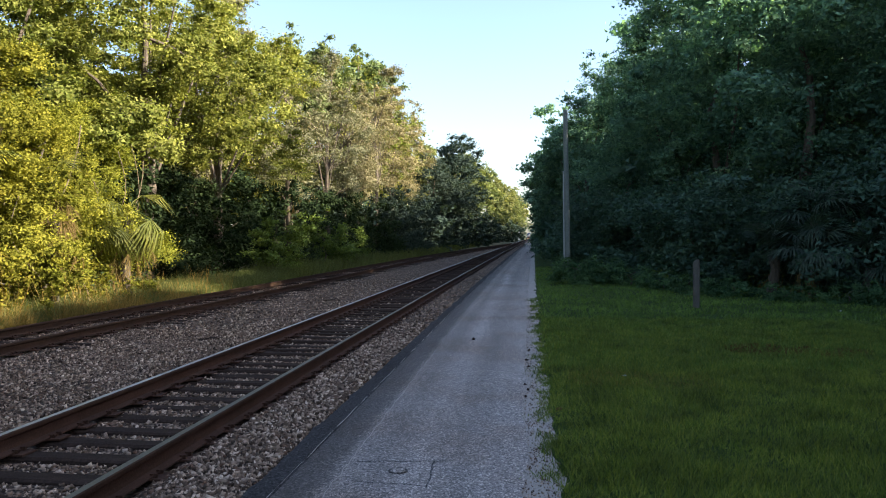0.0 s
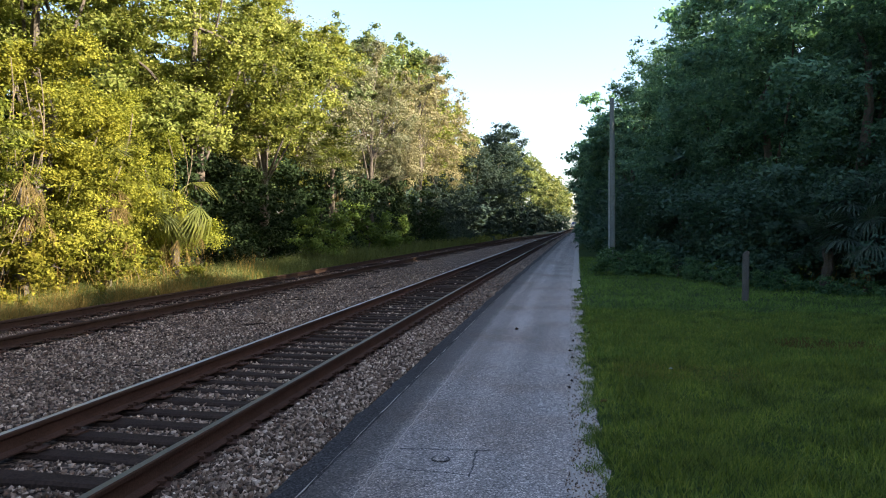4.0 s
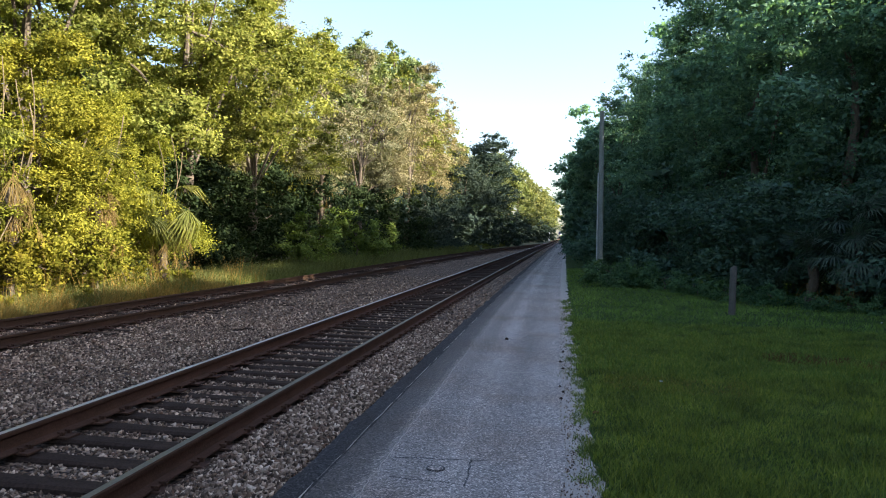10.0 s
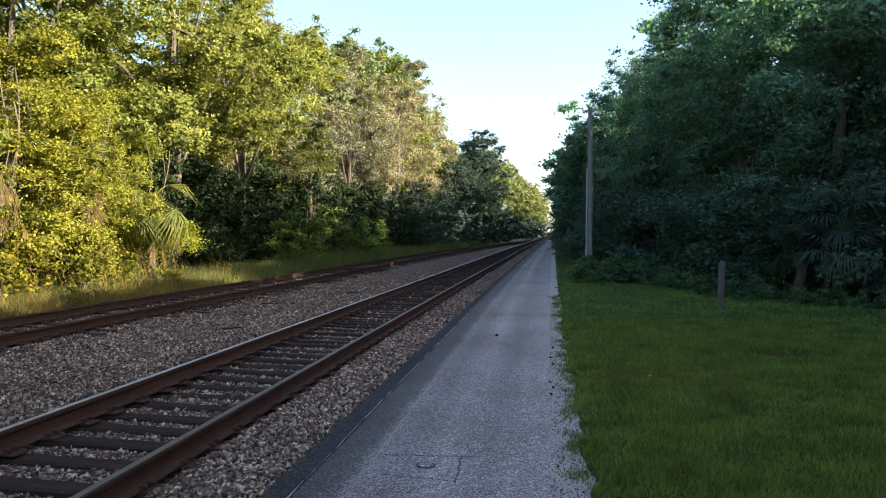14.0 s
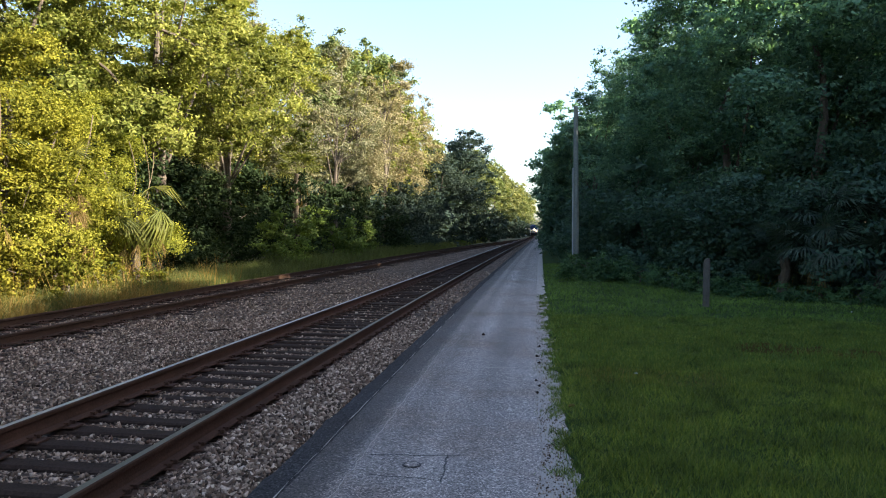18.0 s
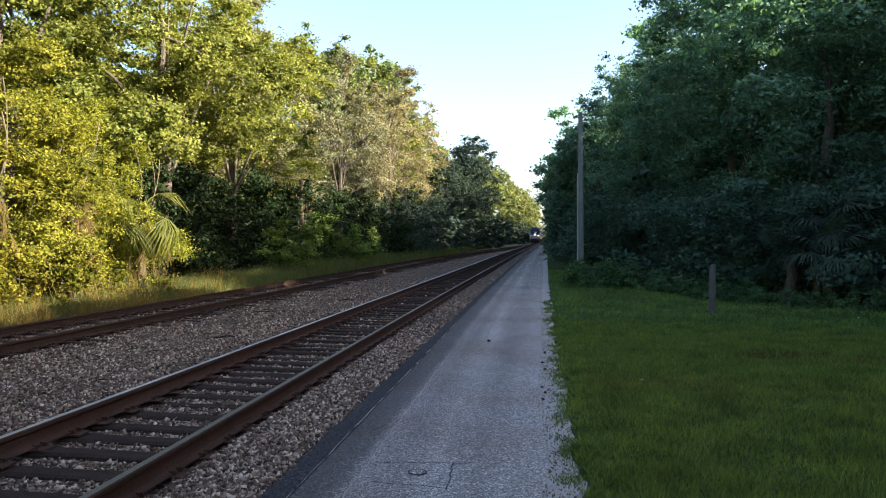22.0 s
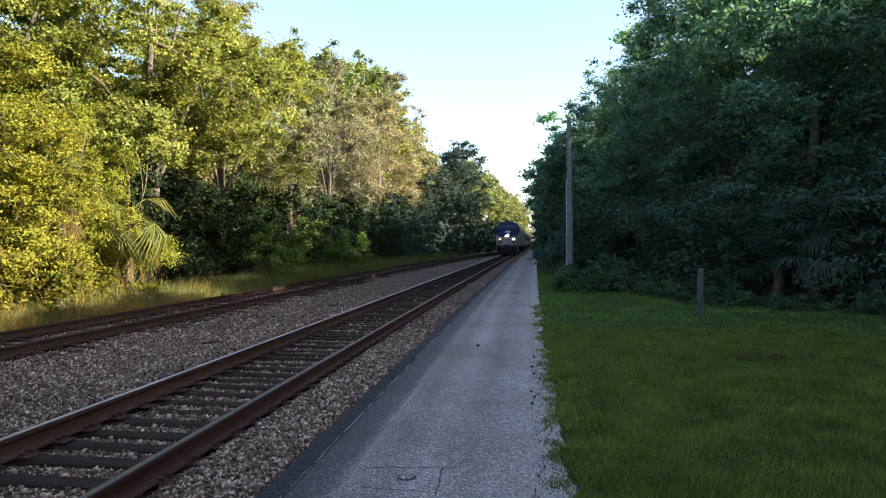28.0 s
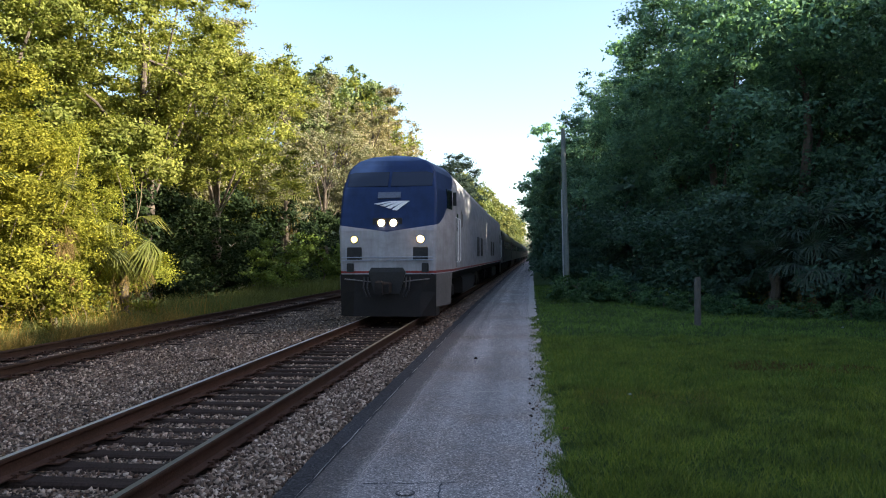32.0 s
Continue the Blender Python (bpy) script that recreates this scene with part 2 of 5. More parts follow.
def ballast_bed_material():
    m, n, l, b = material("ballast_bed", 0.95, 0, 0.2)
    tc = n.new("ShaderNodeTexCoord")
    v = n.new("ShaderNodeTexVoronoi")
    v.inputs["Scale"].default_value = 22.0
    l.new(tc.outputs["Object"], v.inputs["Vector"])
    sep = n.new("ShaderNodeSeparateColor")
    l.new(v.outputs["Color"], sep.inputs[0])
    c = ramp(n, l, sep.outputs[0], [(0.0, (0.026, 0.019, 0.015)), (0.5, (0.118, 0.088, 0.07)), (0.85, (0.34, 0.26, 0.21)), (1.0, (0.58, 0.47, 0.39))])
    # cells darken towards their rims: shade between stones painted in
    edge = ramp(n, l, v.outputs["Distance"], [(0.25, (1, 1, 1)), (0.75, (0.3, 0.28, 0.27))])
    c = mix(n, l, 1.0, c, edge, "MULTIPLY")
    c = mix(n, l, 1.0, c, ramp(n, l, noise_tex(n, l, 1.4, 6, 0.75), [(0.3, (0.60, 0.53, 0.46)), (0.7, (1.24, 1.17, 1.06))]), "MULTIPLY")
    l.new(c, b.inputs["Base Color"])
    inv = math_node(n, l, "SUBTRACT", 1.0, v.outputs["Distance"])
    bump(n, l, b, inv, 1.0, 0.03)
    return m


MAT["bed"] = ballast_bed_material()


def asphalt_material(name, dark, light, lanes, rough=0.92, spec=0.12):
    """Worn asphalt with its stones showing. lanes: (distance across, lightness) along the sheet's own across-coordinate."""
    m, n, l, b = material(name, rough, 0, spec)
    tc = n.new("ShaderNodeTexCoord")
    sep = n.new("ShaderNodeSeparateXYZ")
    l.new(tc.outputs["UV"], sep.inputs[0])
    wob = math_node(n, l, "ADD", math_node(n, l, "MULTIPLY", math_node(n, l, "SUBTRACT", noise_tex(n, l, 1.3, 5, 0.7), 0.5), 0.16), math_node(n, l, "MULTIPLY", math_node(n, l, "SUBTRACT", noise_tex(n, l, 45, 3, 0.7), 0.5), 0.17))
    across = math_node(n, l, "ADD", sep.outputs[0], wob)
    pos = math_node(n, l, "DIVIDE", math_node(n, l, "ADD", across, 2.0), 2.6)
    tone = ramp(n, l, pos, [((u + 2.0) / 2.6, (v, v, v)) for u, v in lanes])
    streak = noise_tex(n, l, 1.0, 4, 0.6, "Object", (3.0, 0.12, 1))
    blot = noise_tex(n, l, 1.1, 6, 0.7)
    f = math_node(n, l, "ADD", math_node(n, l, "MULTIPLY", streak, 0.5), math_node(n, l, "MULTIPLY", blot, 0.5))
    c = ramp(n, l, f, [(0.3, dark), (0.68, light)])
    c = mix(n, l, 1.0, c, tone, "MULTIPLY")
    v = n.new("ShaderNodeTexVoronoi")
    v.inputs["Scale"].default_value = 92.0
    l.new(tc.outputs["Object"], v.inputs["Vector"])
    sc = n.new("ShaderNodeSeparateColor")
    l.new(v.outputs["Color"], sc.inputs[0])
    g = ramp(n, l, sc.outputs[0], [(0.0, (0.30, 0.30, 0.30)), (0.5, (0.84, 0.84, 0.84)), (0.82, (1.25, 1.24, 1.22)), (0.93, (1.85, 1.83, 1.78)), (1.0, (2.5, 2.45, 2.35))])
    c = mix(n, l, 1.0, c, g, "MULTIPLY")
    fine = noise_tex(n, l, 260, 2, 0.8)
    c = mix(n, l, 0.5, c, mix(n, l, 1.0, c, ramp(n, l, fine, [(0.35, (0.4, 0.4, 0.4)), (0.65, (1.6, 1.6, 1.6))]), "MULTIPLY"))
    stain = ramp(n, l, noise_tex(n, l, 0.55, 5, 0.65), [(0.44, (1, 1, 1)), (0.66, (0.72, 0.64, 0.58))])
    c = mix(n, l, 1.0, c, stain, "MULTIPLY")
    l.new(c, b.inputs["Base Color"])
    bump(n, l, b, math_node(n, l, "SUBTRACT", sc.outputs[1], v.outputs["Distance"]), 0.3, 0.005)
    return m


MAT["asphalt"] = asphalt_material("asphalt_worn", (0.205, 0.180, 0.166), (0.330, 0.292, 0.270),
                                  [(-1.62, 0.28), (-1.46, 0.38), (-1.35, 0.88), (-1.14, 0.70), (-0.85, 1.12), (-0.5, 0.80), (-0.15, 1.06), (0.1, 1.16)], 0.75, 0.22)
MAT["asphalt_edge"] = asphalt_material("asphalt_edge", (0.035, 0.034, 0.036), (0.07, 0.068, 0.07), [(-2.0, 0.8), (0.5, 0.8)])
MAT["crack"] = asphalt_material("asphalt_sealed", (0.07, 0.068, 0.07), (0.12, 0.116, 0.118), [(-2.0, 0.9), (0.5, 0.9)])
MAT["gravel"] = speckled("gravel_edge", (0.24, 0.215, 0.19), (0.46, 0.41, 0.365), 3.0, 0.95, 90, 0.8, 0.02)


# ---- ground plan helpers ----
def soft(v, k=8.0):
    return k * math.log1p(math.exp(min(v / k, 60)))


def bend(y):
    """The railway and path swing slightly to the right with distance."""
    return 0.0166 * soft(y - 22.0) + 0.004 * soft(y - 85.0)


def rise(y):
    return 0.0052 * soft(y - 25.0)


def G(u, y, z=0.0):
    return Vector((u + bend(y), y, z + rise(y)))


TRACK_U, SIDING_U = -3.64, -9.5
GAUGE_HALF = 0.7525


def siding_u(y):
    s = min(1.0, max(0.0, (y - 40.0) / 190.0))
    return SIDING_U + (3 * s * s - 2 * s ** 3) * (TRACK_U - SIDING_U)


class Geo:
    """Collects vertices and faces for one mesh."""
    def __init__(self):
        self.v, self.f, self.mi, self.uv = [], [], [], []

    def face(self, idx, mat=0):
        self.f.append(idx)
        self.mi.append(mat)

    def box(self, x0, x1, y0, y1, z0, z1, mat=0, m=None, c=0.0):
        """A box; c cuts its upper edges."""
        k = len(self.v)
        pts = [(x0, y0, z0), (x1, y0, z0), (x1, y1, z0), (x0, y1, z0), (x0, y0, z1 - c), (x1, y0, z1 - c), (x1, y1, z1 - c), (x0, y1, z1 - c)]
        if c:
            pts += [(x0 + c, y0 + c, z1), (x1 - c, y0 + c, z1), (x1 - c, y1 - c, z1), (x0 + c, y1 - c, z1)]
        self.v += [tuple(m @ Vector(p)) if m else p for p in pts]
        faces = [(3, 2, 1, 0), (0, 1, 5, 4), (1, 2, 6, 5), (2, 3, 7, 6), (3, 0, 4, 7)]
        faces += [(4, 5, 9, 8), (5, 6, 10, 9), (6, 7, 11, 10), (7, 4, 8, 11), (8, 9, 10, 11)] if c else [(4, 5, 6, 7)]
        for q in faces:
            self.face(tuple(k + i for i in q), mat)

    def tube(self, pts, radii, sides=8, mat=0, caps=True):
        """A round bar through the points."""
        k = len(self.v)
        pts = [Vector(p) for p in pts]
        for i, p in enumerate(pts):
            d = (pts[min(i + 1, len(pts) - 1)] - pts[max(i - 1, 0)]).normalized()
            a = d.cross(Vector((0, 0, 1)) if abs(d.z) < 0.9 else Vector((1, 0, 0))).normalized()
            b = d.cross(a)
            for s in range(sides):
                w = 2 * math.pi * s / sides
                self.v.append(tuple(p + (a * math.cos(w) + b * math.sin(w)) * radii[i]))
        for i in range(len(pts) - 1):
            for s in range(sides):
                t = (s + 1) % sides
                self.face((k + i * sides + s, k + i * sides + t, k + (i + 1) * sides + t, k + (i + 1) * sides + s), mat)
        if caps:
            self.face(tuple(k + s for s in range(sides))[::-1], mat)
            self.face(tuple(k + (len(pts) - 1) * sides + s for s in range(sides)), mat)

    def loft(self, rings, mat=0, closed=True, ends=False):
        k, m = len(self.v), len(rings[0])
        for r in rings:
            self.v += [tuple(p) for p in r]
        for i in range(len(rings) - 1):
            for s in range(m if closed else m - 1):
                t = (s + 1) % m
                self.face((k + i * m + s, k + i * m + t, k + (i + 1) * m + t, k + (i + 1) * m + s), mat)
        if ends:
            self.face(tuple(k + s for s in range(m))[::-1], mat)
            self.face(tuple(k + (len(rings) - 1) * m + s for s in range(m)), mat)

    def mesh(self, name, mats, smooth=False):
        me = bpy.data.meshes.new(name)
        me.from_pydata(self.v, [], self.f)
        for m in mats if isinstance(mats, (list, tuple)) else [mats]:
            me.materials.append(m)
        me.polygons.foreach_set("material_index", self.mi)
        if smooth:
            me.polygons.foreach_set("use_smooth", [True] * len(self.f))
        if self.uv:
            lay = me.uv_layers.new(name="plan")
            lay.data.foreach_set("uv", [c for q in self.f for i in q for c in self.uv[i]])
        me.update()
        return me


def fast_mesh(name, verts, n_side, mat):
    """A mesh of loose faces with n_side corners each, from an array of corners."""
    verts = np.ascontiguousarray(verts, dtype=np.float32).reshape(-1, 3)
    nf = len(verts) // n_side
    me = bpy.data.meshes.new(name)
    me.vertices.add(len(verts))
    me.vertices.foreach_set("co", verts.ravel())
    me.loops.add(nf * n_side)
    me.loops.foreach_set("vertex_index", np.arange(nf * n_side, dtype=np.int32))
    me.polygons.add(nf)
    me.polygons.foreach_set("loop_start", np.arange(nf, dtype=np.int32) * n_side)
    me.materials.append(mat)
    me.update(calc_edges=True)
    return me


def part(name, data, material_or_none, parent, label=""):
    """Links a Geo or a mesh as one object under a thing or part."""
    me = data.mesh(name, material_or_none) if isinstance(data, Geo) else data
    ob = new(name, me)
    ob.parent = parent
    if label:
        tagged(ob, label)
    return ob


def thing(name, m, label, category, group="", kind=""):
    ob = new(name)
    ob.empty_display_size = 0.2
    ob.matrix_basis = m
    return tagged(ob, label, category, group, kind)


def structure(name, data, mats, label="", category="", kind="structure"):
    ob = new(name, data.mesh(name, mats) if isinstance(data, Geo) else data)
    return tagged(ob, label, category, "", kind)


def sheet(us, ys, zf):
    """A sheet over the plan: lateral lines us (numbers or functions of y), stations ys, height zf(u, y)."""
    g = Geo()
    for y in ys:
        for u in us:
            w = u(y) if callable(u) else u
            g.v.append(tuple(G(w, y, zf(w, y))))
            g.uv.append((w, y))
    m = len(us)
    for i in range(len(ys) - 1):
        for j in range(m - 1):
            g.face((i * m + j, i * m + j + 1, (i + 1) * m + j + 1, (i + 1) * m + j))
    return g


def stations(y0, y1, near=0.5, grow=1.06):
    ys, step = [y0], near
    while ys[-1] < y1:
        ys.append(min(y1, ys[-1] + step))
        step *= grow
    return ys


# ---- ground ----
def ground_height(u, y):
    return -0.32 + 0.03 * noise.noise((u * 0.3, y * 0.3, 0.0))


structure("ground", sheet([-1500, -400, -120, -50, -25, -18, -14, -12, -9, -6, 0, 6, 12, 20, 40, 120, 400, 1500],
                          [-400, -100, -30] + stations(-10, 2500, 4.0, 1.1), ground_height), MAT["soil"], "dark leaf-strewn soil and undergrowth floor", "ground")


def ballast_height(u, y):
    """Stone bed: up to the sleepers' tops at both tracks, a shallow trough between, falling away at the outer side."""
    su = siding_u(y)
    main, side = -0.10, -0.232
    if u > TRACK_U - 1.4:
        z = main - 0.02 + 0.065 * max(0.0, min(1.0, (u + 2.80) / 0.10)) + 0.03 * max(0.0, min(1.0, (u + 2.7) / 0.8))
    elif u > su + 1.2:
        k = (TRACK_U - 1.4 - u) / max(0.3, TRACK_U - 1.4 - su - 1.2)
        z = main + (side - main) * min(1.0, k * 1.6) - 0.02 * math.sin(math.pi * min(1, max(0, k)))
    else:
        z = side - max(0.0, su - 1.1 - u) * 0.18
    return z + 0.018 * noise.noise((u * 1.1, y * 1.1, 3.0))


# lateral lines of the stone bed: dense beside the rail nearest the path
_bed_us = [lambda y: siding_u(y) - 1.9, lambda y: siding_u(y) - 1.2] + [(lambda y, k=k: siding_u(y) - 0.7 + k * (TRACK_U - 0.7 - siding_u(y) + 0.7) / 14.0) for k in range(15)] + [-3.9, -3.4, -2.9, -2.79, -2.7, -2.4, -2.1, -1.86]
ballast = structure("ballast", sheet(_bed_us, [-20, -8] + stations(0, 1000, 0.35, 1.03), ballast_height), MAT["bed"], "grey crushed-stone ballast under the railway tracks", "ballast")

# paved path: worn lane, darker patched strip along the railway, gravel shoulder
road_ys = [-20, -8] + stations(0, 1000, 0.12, 1.012)
road = structure("path", sheet([-1.72, -1.3, -0.8, -0.3, lambda y: 0.05 + 0.09 * max(0.0, min(1.0, (y - 8.0) / 22.0)) + 0.04 * noise.noise((y * 0.7, 1, 2)) + 0.025 * noise.noise((y * 4.0, 1, 2))], road_ys,
                 lambda u, y: 0.004 * noise.noise((u, y * 0.5, 7))), MAT["asphalt"], "worn grey asphalt path beside the railway", "path")
strip = Geo()
for y in road_ys:
    wob = 0.04 * noise.noise((y * 0.8, 5, 5)) + 0.05 * noise.noise((y * 4.0, 5, 5))
    for u, z in ((-1.93 + wob, -0.09), (-1.91 + wob, 0.012), (-1.74, 0.014), (-1.715, 0.0)):
        strip.v.append(tuple(G(u, y, z)))
        strip.uv.append((u, y))
for i in range(len(road_ys) - 1):
    for j in range(3):
        strip.face((i * 4 + j, i * 4 + j + 1, i * 4 + 5 + j, i * 4 + 4 + j))
part("asphalt_edge", strip, MAT["asphalt_edge"], road, "raised dark asphalt edge strip")
part("seam", sheet([lambda y: -1.725 + 0.018 * noise.noise((y * 6, 3, 1)), lambda y: -1.725 + 0.018 * noise.noise((y * 6, 3, 1)) + max(0.0, 0.006 + 0.03 * noise.noise((y * 7, 6, 1)))], road_ys, lambda u, y: 0.017), MAT["gravel"], road, "pale gritty seam")
part("shoulder", sheet([lambda y: -0.05, lambda y: 0.42 + 0.08 * noise.noise((y * 0.6, 9, 2))], road_ys, lambda u, y: -0.012), MAT["gravel"], road, "loose pale gravel shoulder")


def lawn_edge(y):
    """The ragged line where the turf meets the gravel shoulder."""
    return 0.33 + 0.11 * max(0.0, min(1.0, (y - 8.0) / 22.0)) + 0.13 * noise.noise((y * 0.9, 4, 4)) + 0.17 * noise.noise((y * 3.1, 8, 4))


def lawn_height(u, y):
    return -0.045 + 0.055 * min(1.0, max(0.0, (u - lawn_edge(y) + 0.10) / 0.14)) + 0.05 * noise.noise((u * 0.25, y * 0.25, 11)) * min(1.0, max(0.0, (u - 0.4) / 2)) - 0.1 * max(0.0, min(1.0, (u - 12) / 5))


lawn = structure("lawn", sheet([lambda y: lawn_edge(y) - 0.10, lawn_edge, lambda y: lawn_edge(y) + 0.06] + [0.8, 1.2, 2, 3, 4.5, 6, 8, 10, 13, 18, 30], [-20, -8] + stations(0, 420, 0.12, 1.012), lawn_height),
                 MAT["turf"], "turf of a mown green lawn with a bare patch", "lawn")


# ---- railway tracks ----
RAIL = [(-0.075, 0.0), (0.075, 0.0), (0.075, 0.012), (0.016, 0.032), (0.010, 0.06), (0.010, 0.125), (0.034, 0.14), (0.036, 0.170), (0.028, 0.18),
        (-0.028, 0.18), (-0.036, 0.170), (-0.034, 0.14), (-0.010, 0.125), (-0.010, 0.06), (-0.016, 0.032), (-0.075, 0.012)]


def rail_geo(line, z_base, ys):
    """A rail swept along line(y); the running band on top has its own material."""
    g = Geo()
    m = len(RAIL)
    for y in ys:
        for (a, b) in RAIL:
            g.v.append(tuple(G(line(y) + a, y, z_base + b)))
    for i in range(len(ys) - 1):
        for s in range(m):
            t = (s + 1) % m
            g.face((i * m + s, i * m + t, (i + 1) * m + t, (i + 1) * m + s), 1 if s == 8 else 0)
    g.face(tuple(range(m))[::-1])
    return g


def tie_mesh(seed):
    """A worn wooden sleeper 2.6 m long with rounded, split edges."""
    rng = random.Random(seed)
    g = Geo()
    rings = []
    for x in (-1.3, -1.27, -0.6, 0.0, 0.6, 1.27, 1.3):
        e = 0.012 if abs(x) > 1.29 else 0.0
        j = lambda: rng.uniform(-0.008, 0.008)
        rings.append([(x, -0.115 + e + j(), -0.15), (x, 0.115 - e + j(), -0.15), (x, 0.115 - e + j(), -0.02 + j()), (x, 0.09 + j(), 0.0 + j()), (x, -0.09 + j(), 0.0 + j()), (x, -0.115 + e + j(), -0.02 + j())])
    g.loft(rings, 0, True, True)
    return g.mesh("tie", MAT["tie"])


def plate_mesh():
    """Steel tie plate with four spikes."""
    g = Geo()
    g.box(-0.17, 0.17, -0.09, 0.09, 0.0, 0.018, 0, None, 0.004)
    for sx in (-0.092, 0.092):
        for sy in (-0.05, 0.05):
            g.box(sx - 0.014, sx + 0.014, sy - 0.012, sy + 0.012, 0.016, 0.052, 0, None, 0.004)
            g.box(sx - 0.026 * (1 if sx > 0 else -1) - 0.014, sx - 0.026 * (1 if sx > 0 else -1) + 0.014, sy - 0.014, sy + 0.014, 0.036, 0.05)
    return g.mesh("tie_plate", MAT["rail"])


TIE_SPOTS = {}
TIES = [tie_mesh(s) for s in range(6)]
PLATE = plate_mesh()


def build_track(name, label, line, z_top, spacing, y_near, y_far, rail_mats, sunk, seed, plate_to):
    rng = random.Random(seed)
    base = z_top - 0.18
    spots = TIE_SPOTS.setdefault(name, [])
    t = thing(name, Matrix(), label, "railway track")
    ys = [-20, -10] + stations(0, 1000, 0.8, 1.05)
    for s in (-1, 1):
        part("rail", rail_geo(lambda y: line(y) + s * GAUGE_HALF, base, ys), [rail_mats[0], rail_mats[(s + 3) // 2]], t, "rusty steel rail with a worn running band")
    y = -3.0
    far = Geo()
    while y < 420:
        dy, ang = rng.uniform(-0.05, 0.05), rng.uniform(-1.2, 1.2)
        dz = rng.uniform(-sunk, 0.0)
        p = G(line(y), y + dy, base - 0.02 + dz)
        spots.append(y + dy)
        if y < y_far:
            ob = part("tie", rng.choice(TIES), None, t)
            ob.matrix_basis = pose(p.x + rng.uniform(-0.05, 0.05), p.y, p.z, 0, 0, ang - 0.9)
            if y < plate_to:
                for s in (-1, 1):
                    q = part("tie_plate", PLATE, None, t)
                    q.matrix_basis = pose(*G(line(y) + s * GAUGE_HALF, y + dy, base - 0.018), 0, 0, -0.9)
        else:
            far.box(p.x - 1.3, p.x + 1.3, p.y - 0.115, p.y + 0.115, p.z - 0.15, p.z, 0, None, 0.02)
        y += spacing * rng.uniform(0.93, 1.07)
    if far.v:
        tagged(part("distant_ties", far, MAT["tie"], t), kind="stuff")
    return t


main_track = build_track("railway_track", "main railway track, rusty rails on dark wooden ties", lambda y: TRACK_U, 0.13, 0.50, 0, 70, [MAT["rail"], MAT["railtop"], MAT["railtop_dull"]], 0.03, 3, 30)
side_track = build_track("railway_siding", "rusty siding track with half-buried ties", siding_u, 0.0, 0.52, 0, 55, [MAT["rail_siding"]] * 3, 0.05, 4, 26)


# ---- ballast stones ----
def stone_shape(rng):
    """Six corners of a crushed stone, a chipped angular lump."""
    v = np.array([[1, 0, 0], [-1, 0, 0], [0, 1, 0], [0, -1, 0], [0, 0, 1], [0, 0, -1]], float) * rng.uniform(0.8, 1.25, (6, 1))
    v += rng.uniform(-0.38, 0.38, (6, 3))
    return v * np.array([1.0, rng.uniform(0.6, 0.95), rng.uniform(0.45, 0.75)])


STONE_FACES = np.array([(0, 2, 4), (2, 1, 4), (1, 3, 4), (3, 0, 4), (2, 0, 5), (1, 2, 5), (3, 1, 5), (0, 3, 5)])
npr = np.random.RandomState(5)
STONES = [stone_shape(npr) for _ in range(16)]


def random_turns(n, rs):
    q = rs.normal(size=(n, 4))
    q /= np.linalg.norm(q, axis=1)[:, None]
    w, x, y, z = q.T
    return np.stack([1 - 2 * (y * y + z * z), 2 * (x * y - z * w), 2 * (x * z + y * w), 2 * (x * y + z * w), 1 - 2 * (x * x + z * z), 2 * (y * z - x * w),
                     2 * (x * z - y * w), 2 * (y * z + x * w), 1 - 2 * (x * x + y * y)], -1).reshape(n, 3, 3)


def scatter_stones(name, places, sizes, rs, parent):
    n = len(places)
    shapes = np.stack(STONES)[rs.randint(0, len(STONES), n)]
    v = np.einsum("nij,nkj->nki", random_turns(n, rs), shapes) * sizes[:, None, None] + places[:, None, :]
    me = bpy.data.meshes.new(name)
    me.vertices.add(n * 6)
    me.vertices.foreach_set("co", v.astype(np.float32).ravel())
    idx = (np.arange(n)[:, None, None] * 6 + STONE_FACES[None]).ravel().astype(np.int32)
    me.loops.add(len(idx))
    me.loops.foreach_set("vertex_index", idx)
    me.polygons.add(n * 8)
    me.polygons.foreach_set("loop_start", np.arange(n * 8, dtype=np.int32) * 3)
    me.materials.append(MAT["stone"])
    me.update(calc_edges=True)
    return tagged(part(name, me, None, parent), kind="stuff")


def on_tie(u, y, line, spots):
    """Whether a point of the plan lies on a sleeper."""
    if u - line > 0.82 or u - line < -1.28:
        return False
    k = np.searchsorted(spots, y)
    return any(0 <= q < len(spots) and abs(spots[q] - y) < 0.12 for q in (k - 1, k))


def stone_places(n, y0, y1, power, rs, bare=0.94):
    out = []
    main, side = np.array(TIE_SPOTS["railway_track"]), np.array(TIE_SPOTS["railway_siding"])
    for _ in range(n):
        y = y0 + (y1 - y0) * rs.rand() ** power
        lo = siding_u(y) - 1.5
        u = lo + (-1.96 - lo) * rs.rand()
        if on_tie(u, y, TRACK_U, main) and rs.rand() < bare:
            continue
        if on_tie(u, y, siding_u(y), side) and rs.rand() < 0.85:
            continue
        if min(abs(abs(u - TRACK_U) - GAUGE_HALF), abs(abs(u - siding_u(y)) - GAUGE_HALF)) < 0.09:
            continue
        out.append(tuple(G(u, y, ballast_height(u, y) + 0.006)))
    return np.array(out)


